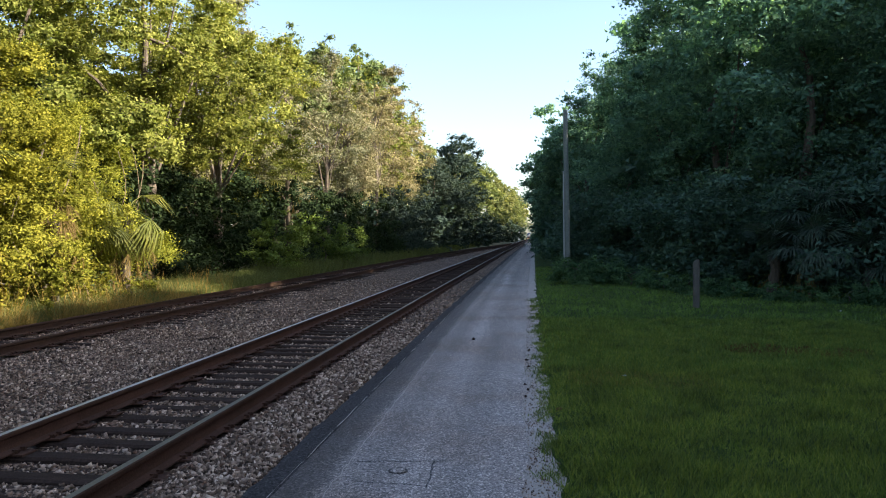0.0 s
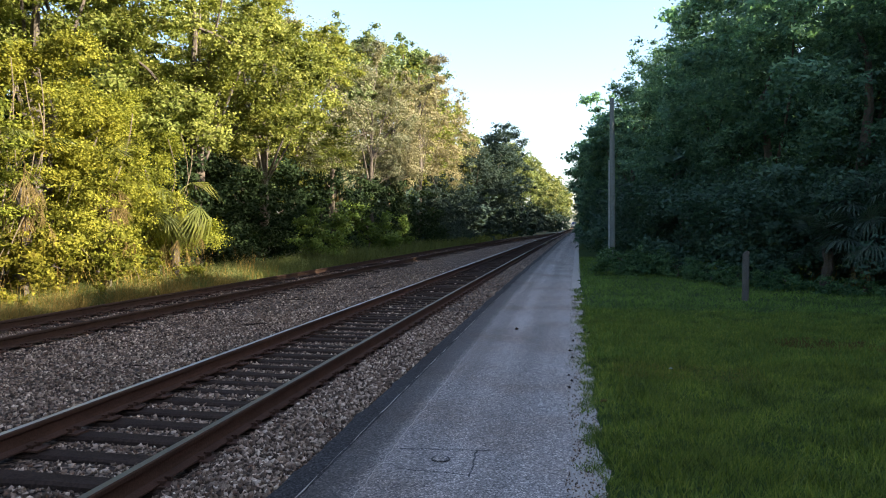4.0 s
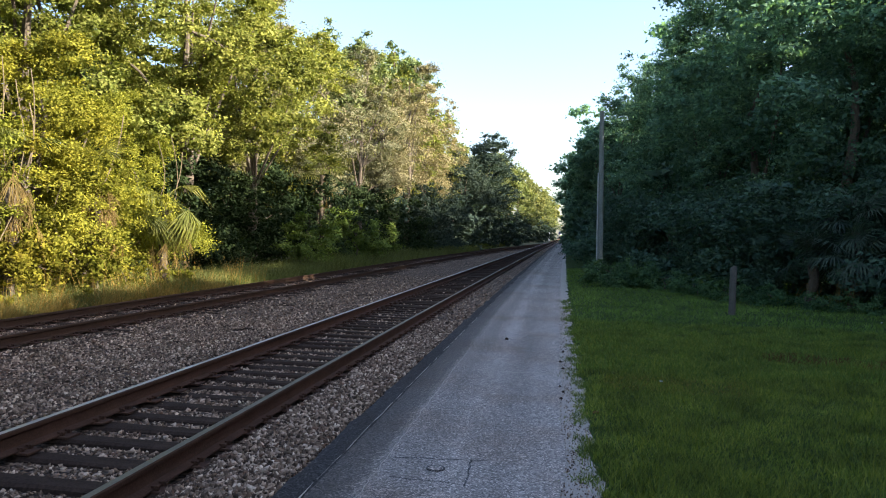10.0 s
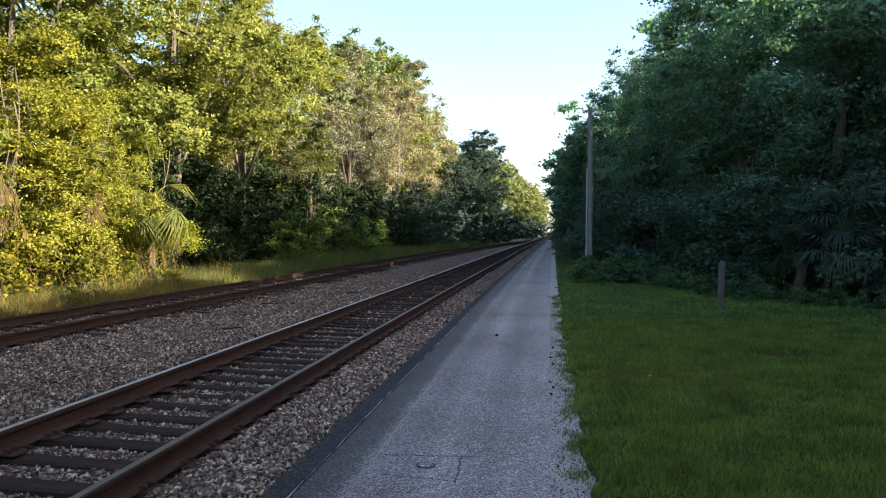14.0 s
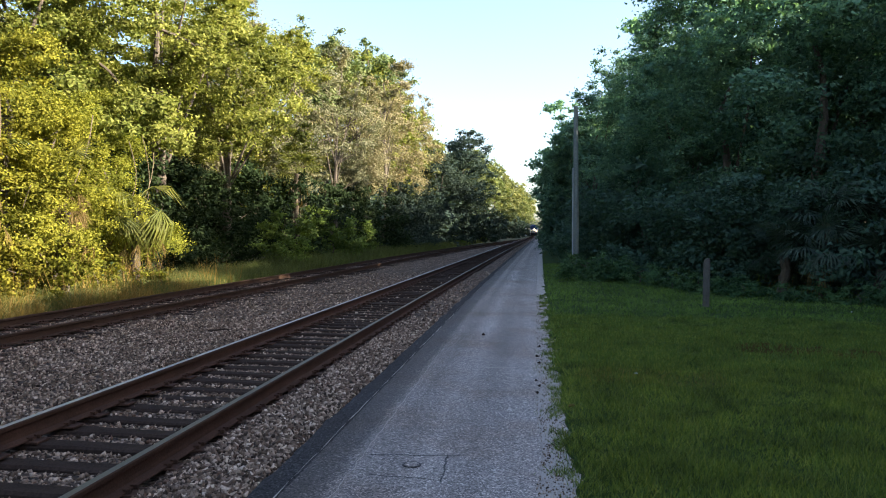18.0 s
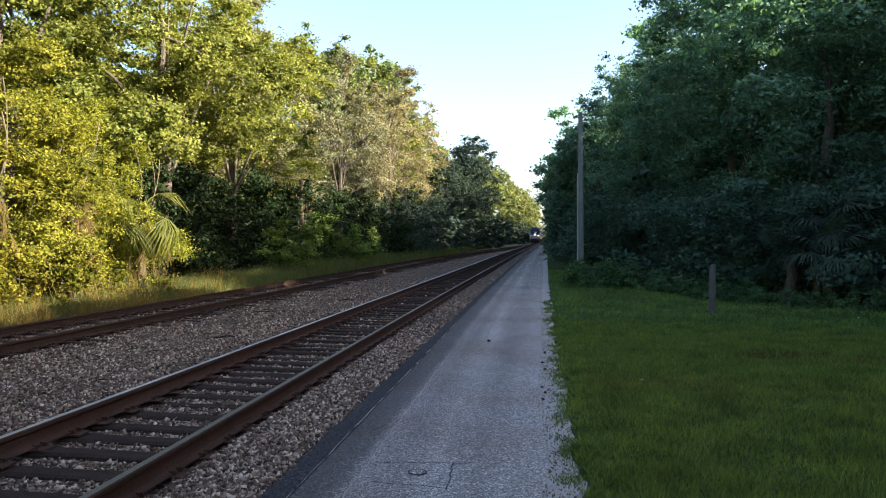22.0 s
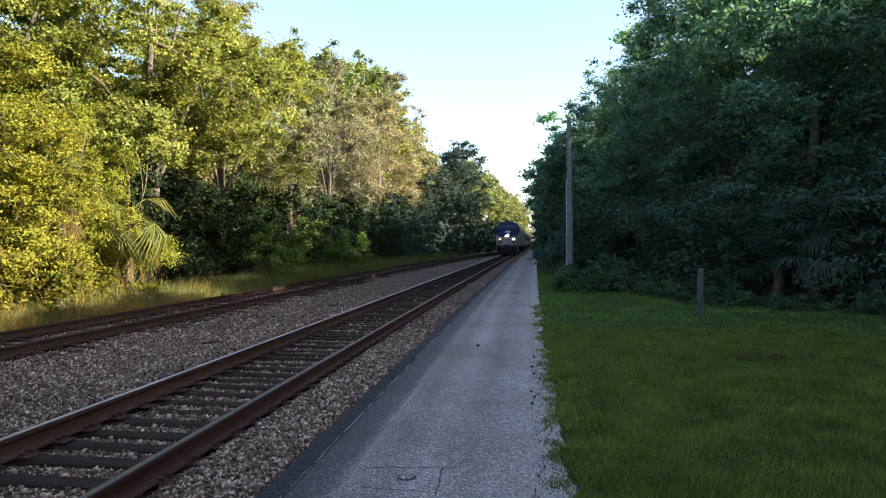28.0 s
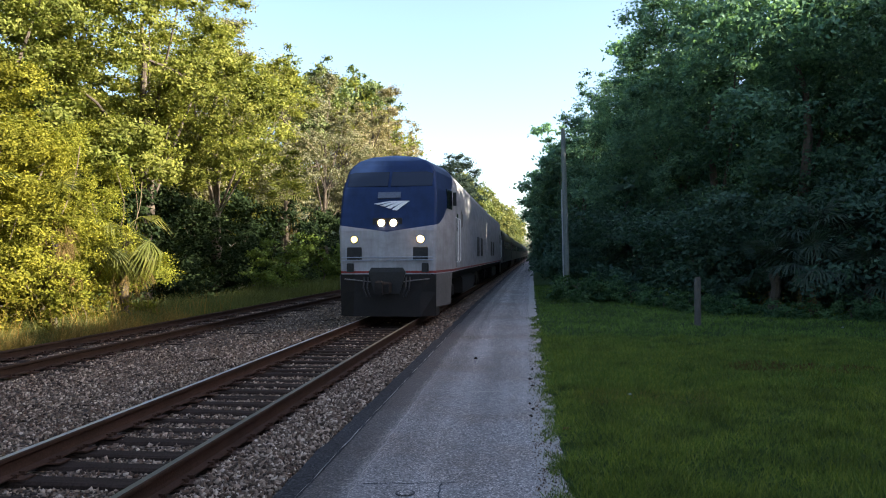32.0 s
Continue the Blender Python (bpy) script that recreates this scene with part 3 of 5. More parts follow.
rs = np.random.RandomState(11)
near_places = stone_places(66000, 3.4, 16.0, 1.35, rs)
scatter_stones("ballast_stones", near_places, 0.012 + 0.024 * rs.rand(len(near_places)) ** 1.7, rs, ballast)
edge_places = np.array([tuple(G(a, b, ballast_height(a, b) + 0.006)) for a, b in zip(rs.uniform(-2.78, -1.95, 9000), 3.6 + 10.0 * rs.rand(9000) ** 1.3)])
scatter_stones("ballast_stones_edge", edge_places, 0.013 + 0.026 * rs.rand(len(edge_places)) ** 1.5, rs, ballast)
back_places = stone_places(1500, -5.0, 3.6, 1.0, rs)
scatter_stones("ballast_stones_behind", back_places, rs.uniform(0.015, 0.036, len(back_places)), rs, ballast)
far_places = stone_places(8000, 15.0, 36.0, 1.6, rs)
scatter_stones("ballast_stones_far", far_places, rs.uniform(0.025, 0.042, len(far_places)), rs, ballast)


def single_stones():
    """The stones nearest the path, one object each."""
    meshes = []
    for k, v in enumerate(STONES):
        g = Geo()
        g.v = [tuple(p * 0.030) for p in v]
        for q in STONE_FACES:
            g.face(tuple(int(i) for i in q))
        meshes.append(g.mesh("stone", MAT["stone"]))
    rng = random.Random(8)
    for k in range(290):
        y, u = 4.3 + 3.2 * rng.random(), rng.uniform(-2.75, -1.97)
        ob = part("stone", rng.choice(meshes), None, ballast)
        ob.matrix_basis = Matrix.Translation(G(u, y, ballast_height(u, y) + 0.014)) @ pose(0, 0, 0, rng.uniform(0, 360), rng.uniform(0, 360), rng.uniform(0, 360))


single_stones()


# ---- grass ----
def blades(n, place, height, width, lean, rs, name, mat, parent=None, label="", cat="grass"):
    """Single grass blades: bent triangles in one mesh. place() gives arrays of x, y, z."""
    x, y, z = place
    n = len(x)
    a = rs.uniform(0, 2 * math.pi, n)
    h = height * rs.uniform(0.5, 1.25, n) * np.array([1.0 + 0.75 * noise.noise((p * 1.3, q * 1.3, 17)) for p, q in zip(x, y)])
    w = width * rs.uniform(0.7, 1.3, n)
    ln = h * rs.uniform(0.1, lean, n)
    b = rs.uniform(0, 2 * math.pi, n)
    base = np.stack([x, y, z], -1)
    side = np.stack([np.cos(a) * w, np.sin(a) * w, 0 * w], -1) / 2
    tip = base + np.stack([np.cos(b) * ln, np.sin(b) * ln, h], -1)
    me = fast_mesh(name, np.stack([base - side, base + side, tip], 1).reshape(-1, 3), 3, mat)
    ob = new(name, me)
    if parent:
        ob.parent = parent
        return tagged(ob, kind="stuff")
    return tagged(ob, label, cat, "", "stuff")


def spread(n, u0, u1, y0, y1, power, rs, zf, keep=None):
    y = y0 + (y1 - y0) * rs.rand(n) ** power
    u = u0 + (u1 - u0) * rs.rand(n)
    if keep is not None:
        k = np.array([keep(a, b) for a, b in zip(u, y)])
        u, y = u[k], y[k]
    p = np.array([tuple(G(a, b, zf(a, b))) for a, b in zip(u, y)])
    return p.T


def lawn_keep(u, y):
    if u > 0.47 * y + 1.5:
        return False
    return u >= lawn_edge(y)


def patch(u, y):
    """The bare, dried-out place in the lawn."""
    return ((u - 4.2) / 1.05) ** 2 + ((y - 12.4) / 0.6 + 0.3 * (u - 4.2)) ** 2 < 1.0 + 1.3 * noise.noise((u * 2.4, y * 2.4, 3))


def lawn_green(u, y):
    return lawn_keep(u, y) and not (patch(u, y) and (int(u * 7919 + y * 6101) % 6))


blades(0, spread(230000, 0.12, 9.0, 4.4, 17.0, 1.35, rs, lawn_height, lawn_green), 0.066, 0.0085, 1.3, rs, "lawn_grass", MAT["grass_lawn"], lawn)
blades(0, spread(60000, 0.12, 8.0, 4.4, 15.0, 1.45, rs, lawn_height, lawn_green), 0.10, 0.006, 1.2, rs, "lawn_grass_long", MAT["grass_lawn_light"], lawn)
blades(0, spread(110000, 0.2, 16.0, 10.5, 45.0, 1.25, rs, lawn_height, lawn_keep), 0.075, 0.02, 1.2, rs, "lawn_grass_far", MAT["grass_lawn_far"], lawn)
blades(0, spread(60000, 2.0, 6.5, 11.0, 14.0, 1.0, rs, lawn_height, patch), 0.04, 0.008, 1.6, rs, "dried_grass", MAT["grass_brown"], lawn)
blades(0, spread(2500, 0.6, 2.4, 9.2, 10.2, 1.0, rs, lawn_height, lawn_keep), 0.05, 0.006, 1.8, rs, "straw", MAT["grass_dry"], lawn)


blades(0, spread(20000, 0.2, 7.0, -5.0, 4.5, 1.0, rs, lawn_height, lambda u, y: u > lawn_edge(y)), 0.07, 0.010, 1.3, rs, "lawn_grass_behind", MAT["grass_lawn"], lawn)


def tuft_keep(u, y):
    return noise.noise((u * 5.0, y * 3.2, 33)) > 0.42 - 0.9 * u


def edge_tufts():
    """Ragged tufts of grass that reach over the shoulder's edge."""
    r = np.random.RandomState(81)
    us, ys = [], []
    for k in range(70):
        y = 4.4 + 18.0 * r.rand() ** 1.4
        u = r.uniform(0.20, 0.48)
        q = r.randint(30, 120)
        us.append(u + r.normal(size=q) * r.uniform(0.03, 0.08))
        ys.append(y + r.normal(size=q) * r.uniform(0.04, 0.16))
    us, ys = np.concatenate(us), np.concatenate(ys)
    return np.array([tuple(G(a, b, -0.015)) for a, b in zip(us, ys)]).T


blades(0, edge_tufts(), 0.065, 0.008, 1.6, rs, "edge_tufts", MAT["grass_lawn"], lawn)
# grass creeping over the gravel shoulder
blades(0, spread(8000, 0.18, 0.46, 4.4, 20.0, 1.3, rs, lambda u, y: -0.012, tuft_keep), 0.05, 0.007, 1.5, rs, "edge_grass", MAT["grass_lawn"], lawn)


def verge_z(u, y):
    return ground_height(u, y) + 0.05


def clumpy(u, y):
    return noise.noise((u * 1.2, y * 1.2, 41)) > -0.15


blades(0, spread(46000, -15.0, -11.1, 9.0, 40.0, 1.2, rs, verge_z), 0.46, 0.017, 1.1, rs, "tall_grass", MAT["grass_tall"], None, "tall green grass along the siding")
blades(0, spread(40000, -14.5, -10.8, 38.0, 150.0, 1.4, rs, verge_z), 0.7, 0.03, 1.0, rs, "tall_grass_far", MAT["grass_tall"], None, "tall green grass along the siding")
blades(0, spread(15000, -11.9, -10.85, 9.0, 24.0, 1.2, rs, verge_z, clumpy), 0.40, 0.014, 1.3, rs, "dry_grass", MAT["grass_dry"], None, "dry golden grass beside the siding")
blades(0, spread(1000, -12.4, -11.0, 10.0, 28.0, 1.2, rs, verge_z, clumpy), 0.95, 0.012, 0.5, rs, "seed_stalks", MAT["grass_dry"], None, "tall dry seed stalks beside the siding")


# ---- trees ----
def leaf_quads(centres, size, rs, droop=0.0, up=0.5, slim=0.55, out=None, corners=4):
    """Rhombic or triangular leaves at the given centres, facing mostly outward from their clump and up."""
    n = len(centres)
    d = rs.normal(size=(n, 3))
    d[:, 2] = d[:, 2] * 0.6 - droop
    d /= np.linalg.norm(d, axis=1)[:, None]
    nrm = rs.normal(size=(n, 3)) * 0.6
    nrm[:, 2] += up
    if out is not None:
        nrm += out * 1.5
    s = np.cross(d, nrm)
    s /= np.linalg.norm(s, axis=1)[:, None] + 1e-9
    L = size * rs.uniform(0.6, 1.3, n)[:, None]
    if corners == 3:
        return np.stack([centres - d * L * 0.4 + s * L * slim * 0.55, centres + d * L * 0.6, centres - d * L * 0.4 - s * L * slim * 0.55], 1)
    return np.stack([centres - d * L * 0.5, centres + s * L * slim * 0.5 - d * L * 0.05, centres + d * L * 0.5, centres - s * L * slim * 0.5 - d * L * 0.05], 1)


def crown_points(rs, lobes, n_clumps, per, spread_r, shell=0.55, boughs_of=3, stout=0.5):
    """Leaf centres in clumps that gather in boughs round several lobes, and each leaf's way out of its clump. lobes: (x, y, z, rx, ry, rz)."""
    lob = np.array(lobes)
    vol = lob[:, 3] * lob[:, 4] * lob[:, 5]
    n_lumps = max(8, n_clumps // boughs_of)
    pick = rs.choice(len(lob), n_lumps, p=vol ** 0.67 / (vol ** 0.67).sum())
    out = rs.normal(size=(n_lumps, 3))
    out /= np.linalg.norm(out, axis=1)[:, None]
    r = (shell + (1 - shell) * rs.rand(n_lumps) ** 0.6)[:, None] * rs.uniform(0.82, 1.12, n_lumps)[:, None]
    boughs = lob[pick, :3] + out * r * lob[pick, 3:] * 0.86
    girth = lob[pick, 3:].mean(1) * stout * rs.uniform(0.7, 1.3, n_lumps)
    k = rs.randint(0, n_lumps, n_clumps)
    d = rs.normal(size=(n_clumps, 3)) + out[k] * 0.6 + np.array([0, 0, 0.6])
    d /= np.linalg.norm(d, axis=1)[:, None]
    c = boughs[k] + d * (girth[k] * rs.uniform(0.55, 1.08, n_clumps))[:, None] * np.array([1.1, 1.1, 0.8])
    cs = spread_r * rs.uniform(0.5, 1.3, n_clumps)
    o = rs.normal(size=(n_clumps, per, 3))
    o /= np.linalg.norm(o, axis=2)[:, :, None]
    way = (o * 0.5 + d[:, None, :] * 0.85).reshape(-1, 3)
    o = o * np.clip(np.abs(rs.normal(size=(n_clumps, per, 1)) * 0.55), 0, 1.05)
    o[:, :, 2] *= 0.6
    return c, (c[:, None, :] + o * cs[:, None, None]).reshape(-1, 3), way


def trunk_parts(rs, t, height, r0, limbs, targets):
    """A tapered, slightly bent trunk, and limbs that reach into the crown."""
    g = Geo()
    pts = [Vector((0, 0, -0.4))]
    n = 6
    for i in range(1, n + 1):
        pts.append(Vector((rs.normal() * 0.05 * i, rs.normal() * 0.05 * i, height * i / n)))
    g.tube(pts, [r0 * 1.35] + [r0 * (1 - 0.8 * i / n) for i in range(1, n + 1)], 8)
    trunk = part("trunk", g, MAT["bark"], t)
    for k in range(limbs):
        e = Vector(targets[rs.randint(len(targets))])
        a = pts[rs.randint(2, n)]
        mid = (a + e) / 2 + Vector((rs.normal() * 0.2, rs.normal() * 0.2, 0.25))
        r = r0 * rs.uniform(0.2, 0.4)
        g = Geo()
        g.tube([a, mid, e], [r, r * 0.6, r * 0.15], 5, 0, False)
        part("limb", g, MAT["bark"], trunk)


def make_tree(name, seed, lobes, trunk_h, r0, leaf, size, n_clumps, per, clump_r, limbs, label, category, group, moss=0, moss_mat=None, droop=0.15, shell=0.55, corners=3, boughs_of=3, stout=0.5):
    rs_ = np.random.RandomState(seed)
    t = thing(name, Matrix(), label, category, group)
    c, pts, way = crown_points(rs_, lobes, n_clumps, per, clump_r, shell, boughs_of, stout)
    trunk_parts(rs_, t, trunk_h, r0, limbs, c)
    part("crown", fast_mesh("crown", leaf_quads(pts, size, rs_, droop, 0.5, 0.6, way, corners), corners, MAT[leaf]), None, t)
    if moss:
        k = rs_.randint(0, len(c), moss)
        base = c[k] + rs_.normal(size=(moss, 3)) * clump_r * 0.5
        strands = np.repeat(base, 14, 0) + np.stack([rs_.normal(size=moss * 14) * 0.12, rs_.normal(size=moss * 14) * 0.12, -rs_.rand(moss * 14) * 1.3], -1)
        part("moss", fast_mesh("moss", leaf_quads(strands, size * 1.1, rs_, 2.0, 0.0, 0.3), 4, MAT[moss_mat]), None, t, "hanging grey moss")
    return t


def place(src, spots):
    """Puts the built thing at the first spot and copies at the others. Spots: u, y, turn, size."""
    first = True
    for u, y, turn, size in spots:
        p = G(u, y, -0.3)
        m = Matrix.Translation(p) @ pose(0, 0, 0, 0, 0, turn) @ Matrix.Diagonal((size, size, size, 1))
        if first:
            src.matrix_basis = m
            first = False
        else:
            copy_thing_scaled(src, m)


def copy_thing_scaled(src, m):
    keep = src.matrix_basis.copy()
    src.matrix_basis = Matrix()
    ob = copy_thing(src, m)
    src.matrix_basis = keep
    return ob


LEFT, RIGHT = "trees across the railway", "trees along the path"

# sunlit vine-covered trees beside the siding, nearest
t = make_tree("vine_covered_tree", 21, [(0, 0, 3.4, 2.4, 2.4, 3.2), (0.5, 0.6, 6.0, 1.9, 1.9, 2.1), (0.9, -1.2, 2.0, 2.0, 2.0, 2.0), (-0.8, 1.4, 3.0, 2.0, 2.0, 2.6)], 6.5, 0.16, "leaf_sun", 0.088, 370, 235, 0.55, 6,
              "sunlit yellow-green tree overgrown with vines", "tree", LEFT, boughs_of=8, stout=0.42)
_vr = random.Random(91)
for k_ in range(9):
    a_ = _vr.uniform(-2.2, 1.2)
    r_, h_ = _vr.uniform(2.0, 2.7), _vr.uniform(2.6, 6.2)
    g = Geo()
    g.tube([(r_ * (0.8 + 0.25 * math.sin(q * 2.6 + k_)) * math.cos(a_ + 0.5 * q * math.sin(k_ + 5 * q)), r_ * (0.8 + 0.25 * math.sin(q * 2.6 + k_)) * math.sin(a_ + 0.5 * q * math.sin(k_ + 5 * q)), h_ * (1 - q)) for q in [0.1 * j for j in range(11)]],
           [0.007 + 0.005 * (k_ % 3)] * 11, 5)
    part("vine_stem", g, MAT["vine"], t, "pale bare vine stem")
place(t, [(-14.6, 19.4, 0, 0.95), (-15.2, 15.2, 130, 1.05), (-15.0, 22.2, 250, 0.80), (-16.0, 25.4, 70, 0.90)])
t = make_tree("tall_oak", 22, [(0, 0, 11, 4.6, 4.6, 4.2), (2.6, 1.2, 8.0, 3.2, 3.4, 2.8), (-2.4, -1.6, 13.5, 3.4, 3.4, 3.0), (1.6, -3.0, 7.0, 2.6, 2.6, 2.0), (0, 0, 15.5, 3.0, 3.0, 2.2)], 13, 0.34, "leaf_oak", 0.145, 460, 200, 0.80, 8,
              "tall green oak with drooping sunlit branches", "tree", LEFT, boughs_of=9, stout=0.42)
place(t, [(-16.6, 31.5, 0, 1.0), (-19.0, 24.5, 100, 1.0), (-20.0, 17.0, 200, 1.05), (-17.2, 40.5, 290, 0.98)])
t = make_tree("mossy_tree", 23, [(0, 0, 14, 2.3, 2.3, 3.2), (1.8, 0.9, 10, 2.3, 2.3, 2.8), (-1.7, -0.7, 11, 2.1, 2.1, 3.0), (0.5, -2.0, 7.5, 2.3, 2.1, 2.2), (-0.5, 1.6, 16.6, 1.5, 1.5, 1.6)], 16, 0.26, "leaf_moss", 0.148, 220, 160, 0.80, 16,
              "grey-brown tree hung with moss, thin foliage", "tree", LEFT, 190, "leaf_moss", shell=0.35, boughs_of=4, stout=0.45)
place(t, [(-19.8, 45.5, 300, 0.98), (-16.5, 50.0, 0, 0.86), (-15.8, 58.0, 160, 0.9), (-16.4, 66.0, 120, 0.98), (-15.8, 76.0, 230, 1.08), (-16.0, 86.0, 20, 1.2)])
FOREST = [(0, 0, 11.5, 4.2, 4.2, 5.0), (2.2, 1.4, 8.0, 3.0, 3.0, 3.0), (-2.0, -1.4, 15.0, 3.0, 3.0, 3.0), (0, 0.5, 17.0, 2.2, 2.2, 2.0)]
t = make_tree("forest_tree", 24, FOREST, 15, 0.32, "leaf_oak", 0.28, 280, 58, 1.0, 8, "tall broadleaf forest tree", "tree", LEFT)
place(t, [(-21.5, 47.0, 0, 0.80), (-21.5, 56.0, 90, 0.80), (-23.0, 35.0, 40, 0.95), (-25.0, 26.0, 160, 1.0), (-25.0, 17.0, 260, 1.0), (-21.0, 66.0, 180, 0.96), (-20.0, 79.0, 260, 1.12), (-18.6, 89.0, 30, 1.14), (-21.0, 98.0, 140, 1.14)])
t = make_tree("distant_tree", 27, FOREST, 15, 0.32, "leaf_distant_haze", 0.55, 260, 32, 1.1, 0, "sunlit broadleaf tree far along the railway", "tree", LEFT, corners=3)
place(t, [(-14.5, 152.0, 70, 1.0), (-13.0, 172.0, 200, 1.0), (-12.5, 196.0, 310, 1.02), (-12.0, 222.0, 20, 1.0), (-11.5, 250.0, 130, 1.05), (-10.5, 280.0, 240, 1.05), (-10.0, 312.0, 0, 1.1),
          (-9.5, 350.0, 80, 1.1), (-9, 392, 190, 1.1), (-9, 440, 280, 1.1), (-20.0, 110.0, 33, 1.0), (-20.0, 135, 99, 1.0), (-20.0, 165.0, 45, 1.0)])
t = make_tree("pine_tree", 25, [(0, 0, 15.5, 2.4, 2.4, 2.2), (1.0, 0.6, 12.8, 2.0, 2.0, 1.3), (-0.9, -0.6, 17.8, 1.6, 1.6, 1.4)], 18, 0.26, "leaf_pine", 0.27, 130, 91, 0.7, 8,
              "tall slender pine with a tufted top", "tree", LEFT)
place(t, [(-18.5, 57.0, 0, 0.96), (-19.5, 68.0, 90, 1.08), (-18.4, 80.0, 200, 1.2), (-19.0, 90.0, 310, 1.25), (-24.0, 74.0, 40, 1.05)])
t = make_tree("dark_tree", 26, [(0, 0, 9.5, 4.6, 4.6, 5.4), (1.6, 1.4, 13.0, 3.4, 3.4, 3.2), (-1.5, -2.0, 6.0, 3.6, 3.6, 3.6)], 12, 0.3, "leaf_dark_hazed", 0.30, 330, 90, 1.1, 5,
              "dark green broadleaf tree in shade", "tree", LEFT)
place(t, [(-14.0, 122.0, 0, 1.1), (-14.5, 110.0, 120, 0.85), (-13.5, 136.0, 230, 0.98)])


# shrubs of the wood's edge
def shrub(name, seed, leaf, size, h, w, n, per, label, group, corners=4):
    return make_tree(name, seed, [(0, 0, h * 0.5, w, w, h * 0.5), (w * 0.5, w * 0.3, h * 0.35, w * 0.7, w * 0.7, h * 0.4), (-w * 0.5, -w * 0.4, h * 0.4, w * 0.7, w * 0.7, h * 0.42), (0.3 * w, -w * 0.6, h * 0.18, w * 0.8, w * 0.8, h * 0.2)],
                     h * 0.7, 0.06, leaf, size, n, per, 0.28 * w + 0.05, 0, label, "shrub", group, shell=0.45, corners=corners)


t = shrub("shrub", 31, "leaf_under_shade", 0.16, 5.0, 2.3, 150, 90, "dense shrub at the wood's edge, understory shade in its leaf colour", LEFT, 3)
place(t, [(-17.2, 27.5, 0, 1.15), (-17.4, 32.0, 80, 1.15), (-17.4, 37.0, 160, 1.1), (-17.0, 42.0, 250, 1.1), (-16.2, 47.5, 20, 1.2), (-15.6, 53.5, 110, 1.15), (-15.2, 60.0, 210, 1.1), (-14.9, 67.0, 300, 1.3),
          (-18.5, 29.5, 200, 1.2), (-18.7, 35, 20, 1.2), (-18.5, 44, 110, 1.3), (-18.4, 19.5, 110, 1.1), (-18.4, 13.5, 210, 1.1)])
t = shrub("round_bush", 34, "leaf_dark_hazed", 0.22, 7.2, 3.4, 150, 90, "large round black-green bush in shade", LEFT, 3)
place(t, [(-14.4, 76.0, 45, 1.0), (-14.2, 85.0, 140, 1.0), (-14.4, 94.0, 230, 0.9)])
t = shrub("distant_shrub", 33, "leaf_dark_hazed", 0.38, 5.0, 2.3, 120, 40, "dark green shrub far along the railway", LEFT, 3)
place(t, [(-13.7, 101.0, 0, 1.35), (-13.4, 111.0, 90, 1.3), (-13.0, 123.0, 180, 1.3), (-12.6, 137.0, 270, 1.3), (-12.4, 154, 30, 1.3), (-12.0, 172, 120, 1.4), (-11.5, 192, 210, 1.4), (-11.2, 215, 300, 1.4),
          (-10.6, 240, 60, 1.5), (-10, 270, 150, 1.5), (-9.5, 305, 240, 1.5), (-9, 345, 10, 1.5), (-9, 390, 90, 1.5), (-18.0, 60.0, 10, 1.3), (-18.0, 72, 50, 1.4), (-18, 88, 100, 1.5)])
t = shrub("leafy_shrub", 32, "leaf_fresh", 0.15, 3.6, 1.5, 110, 100, "bright green leafy shrub catching the sun", LEFT, 3)
place(t, [(-13.6, 40.0, 0, 1.0), (-13.2, 48.0, 90, 1.15), (-13.4, 56.0, 180, 0.9), (-12.6, 110.0, 20, 1.0), (-12.2, 140.0, 100, 1.2)])
t = shrub("vine_shrub", 35, "leaf_vine", 0.09, 1.9, 0.95, 80, 80, "low sunlit tangle of vines at the verge", LEFT, 3)
place(t, [(-14.2, 12.0, 30, 1.1), (-14.0, 14.6, 0, 1.0), (-14.0, 17.2, 70, 0.9), (-13.7, 19.0, 200, 0.85), (-13.6, 21.0, 160, 0.9)])

# the wood along the path
WOOD = [(0, 0, 10.0, 4.4, 4.4, 6.0), (-2.2, 1.0, 7.5, 3.2, 3.2, 3.4), (1.6, -1.4, 13.5, 3.2, 3.2, 3.2), (-1.0, -2.4, 5.0, 3.2, 3.0, 3.4)]
t = make_tree("path_side_tree", 41, WOOD, 9, 0.32, "leaf_wood_lit", 0.15, 320, 200, 0.95, 1, "tall dense dark green tree beside the path", "tree", RIGHT, boughs_of=12, stout=0.42)
place(t, [(10.5, 30.0, 0, 1.1), (15.0, 28.0, 120, 0.84), (9.3, 38.5, 230, 1.10)])
t = make_tree("path_edge_tree", 48, WOOD, 9, 0.32, "leaf_wood_lit", 0.185, 300, 118, 0.95, 3, "tall dense green tree along the path", "tree", RIGHT, boughs_of=10, stout=0.44)
place(t, [(8.6, 47.5, 80, 0.98), (7.5, 57.5, 180, 1.04), (14.2, 32.0, 60, 0.95), (18.5, 30.0, 20, 0.92), (7.0, 68.0, 170, 0.93), (14.5, 36.0, 30, 1.2), (13.0, 46.0, 140, 0.9), (10.2, 52.0, 200, 1.05), (9.8, 63.0, 100, 1.05)])
t = make_tree("overhanging_tree", 47, [(-1.6, 0, 6.4, 3.0, 3.2, 2.6), (-3.4, -0.6, 6.8, 2.0, 2.2, 1.6), (0.8, 0.5, 9.2, 2.8, 2.8, 2.6), (-1.0, 0.8, 3.2, 2.6, 2.6, 2.4)], 9, 0.22, "leaf_wood_lit", 0.24, 250, 100, 0.8, 8, "dark tree leaning out over the path", "tree", RIGHT, boughs_of=9, stout=0.34)
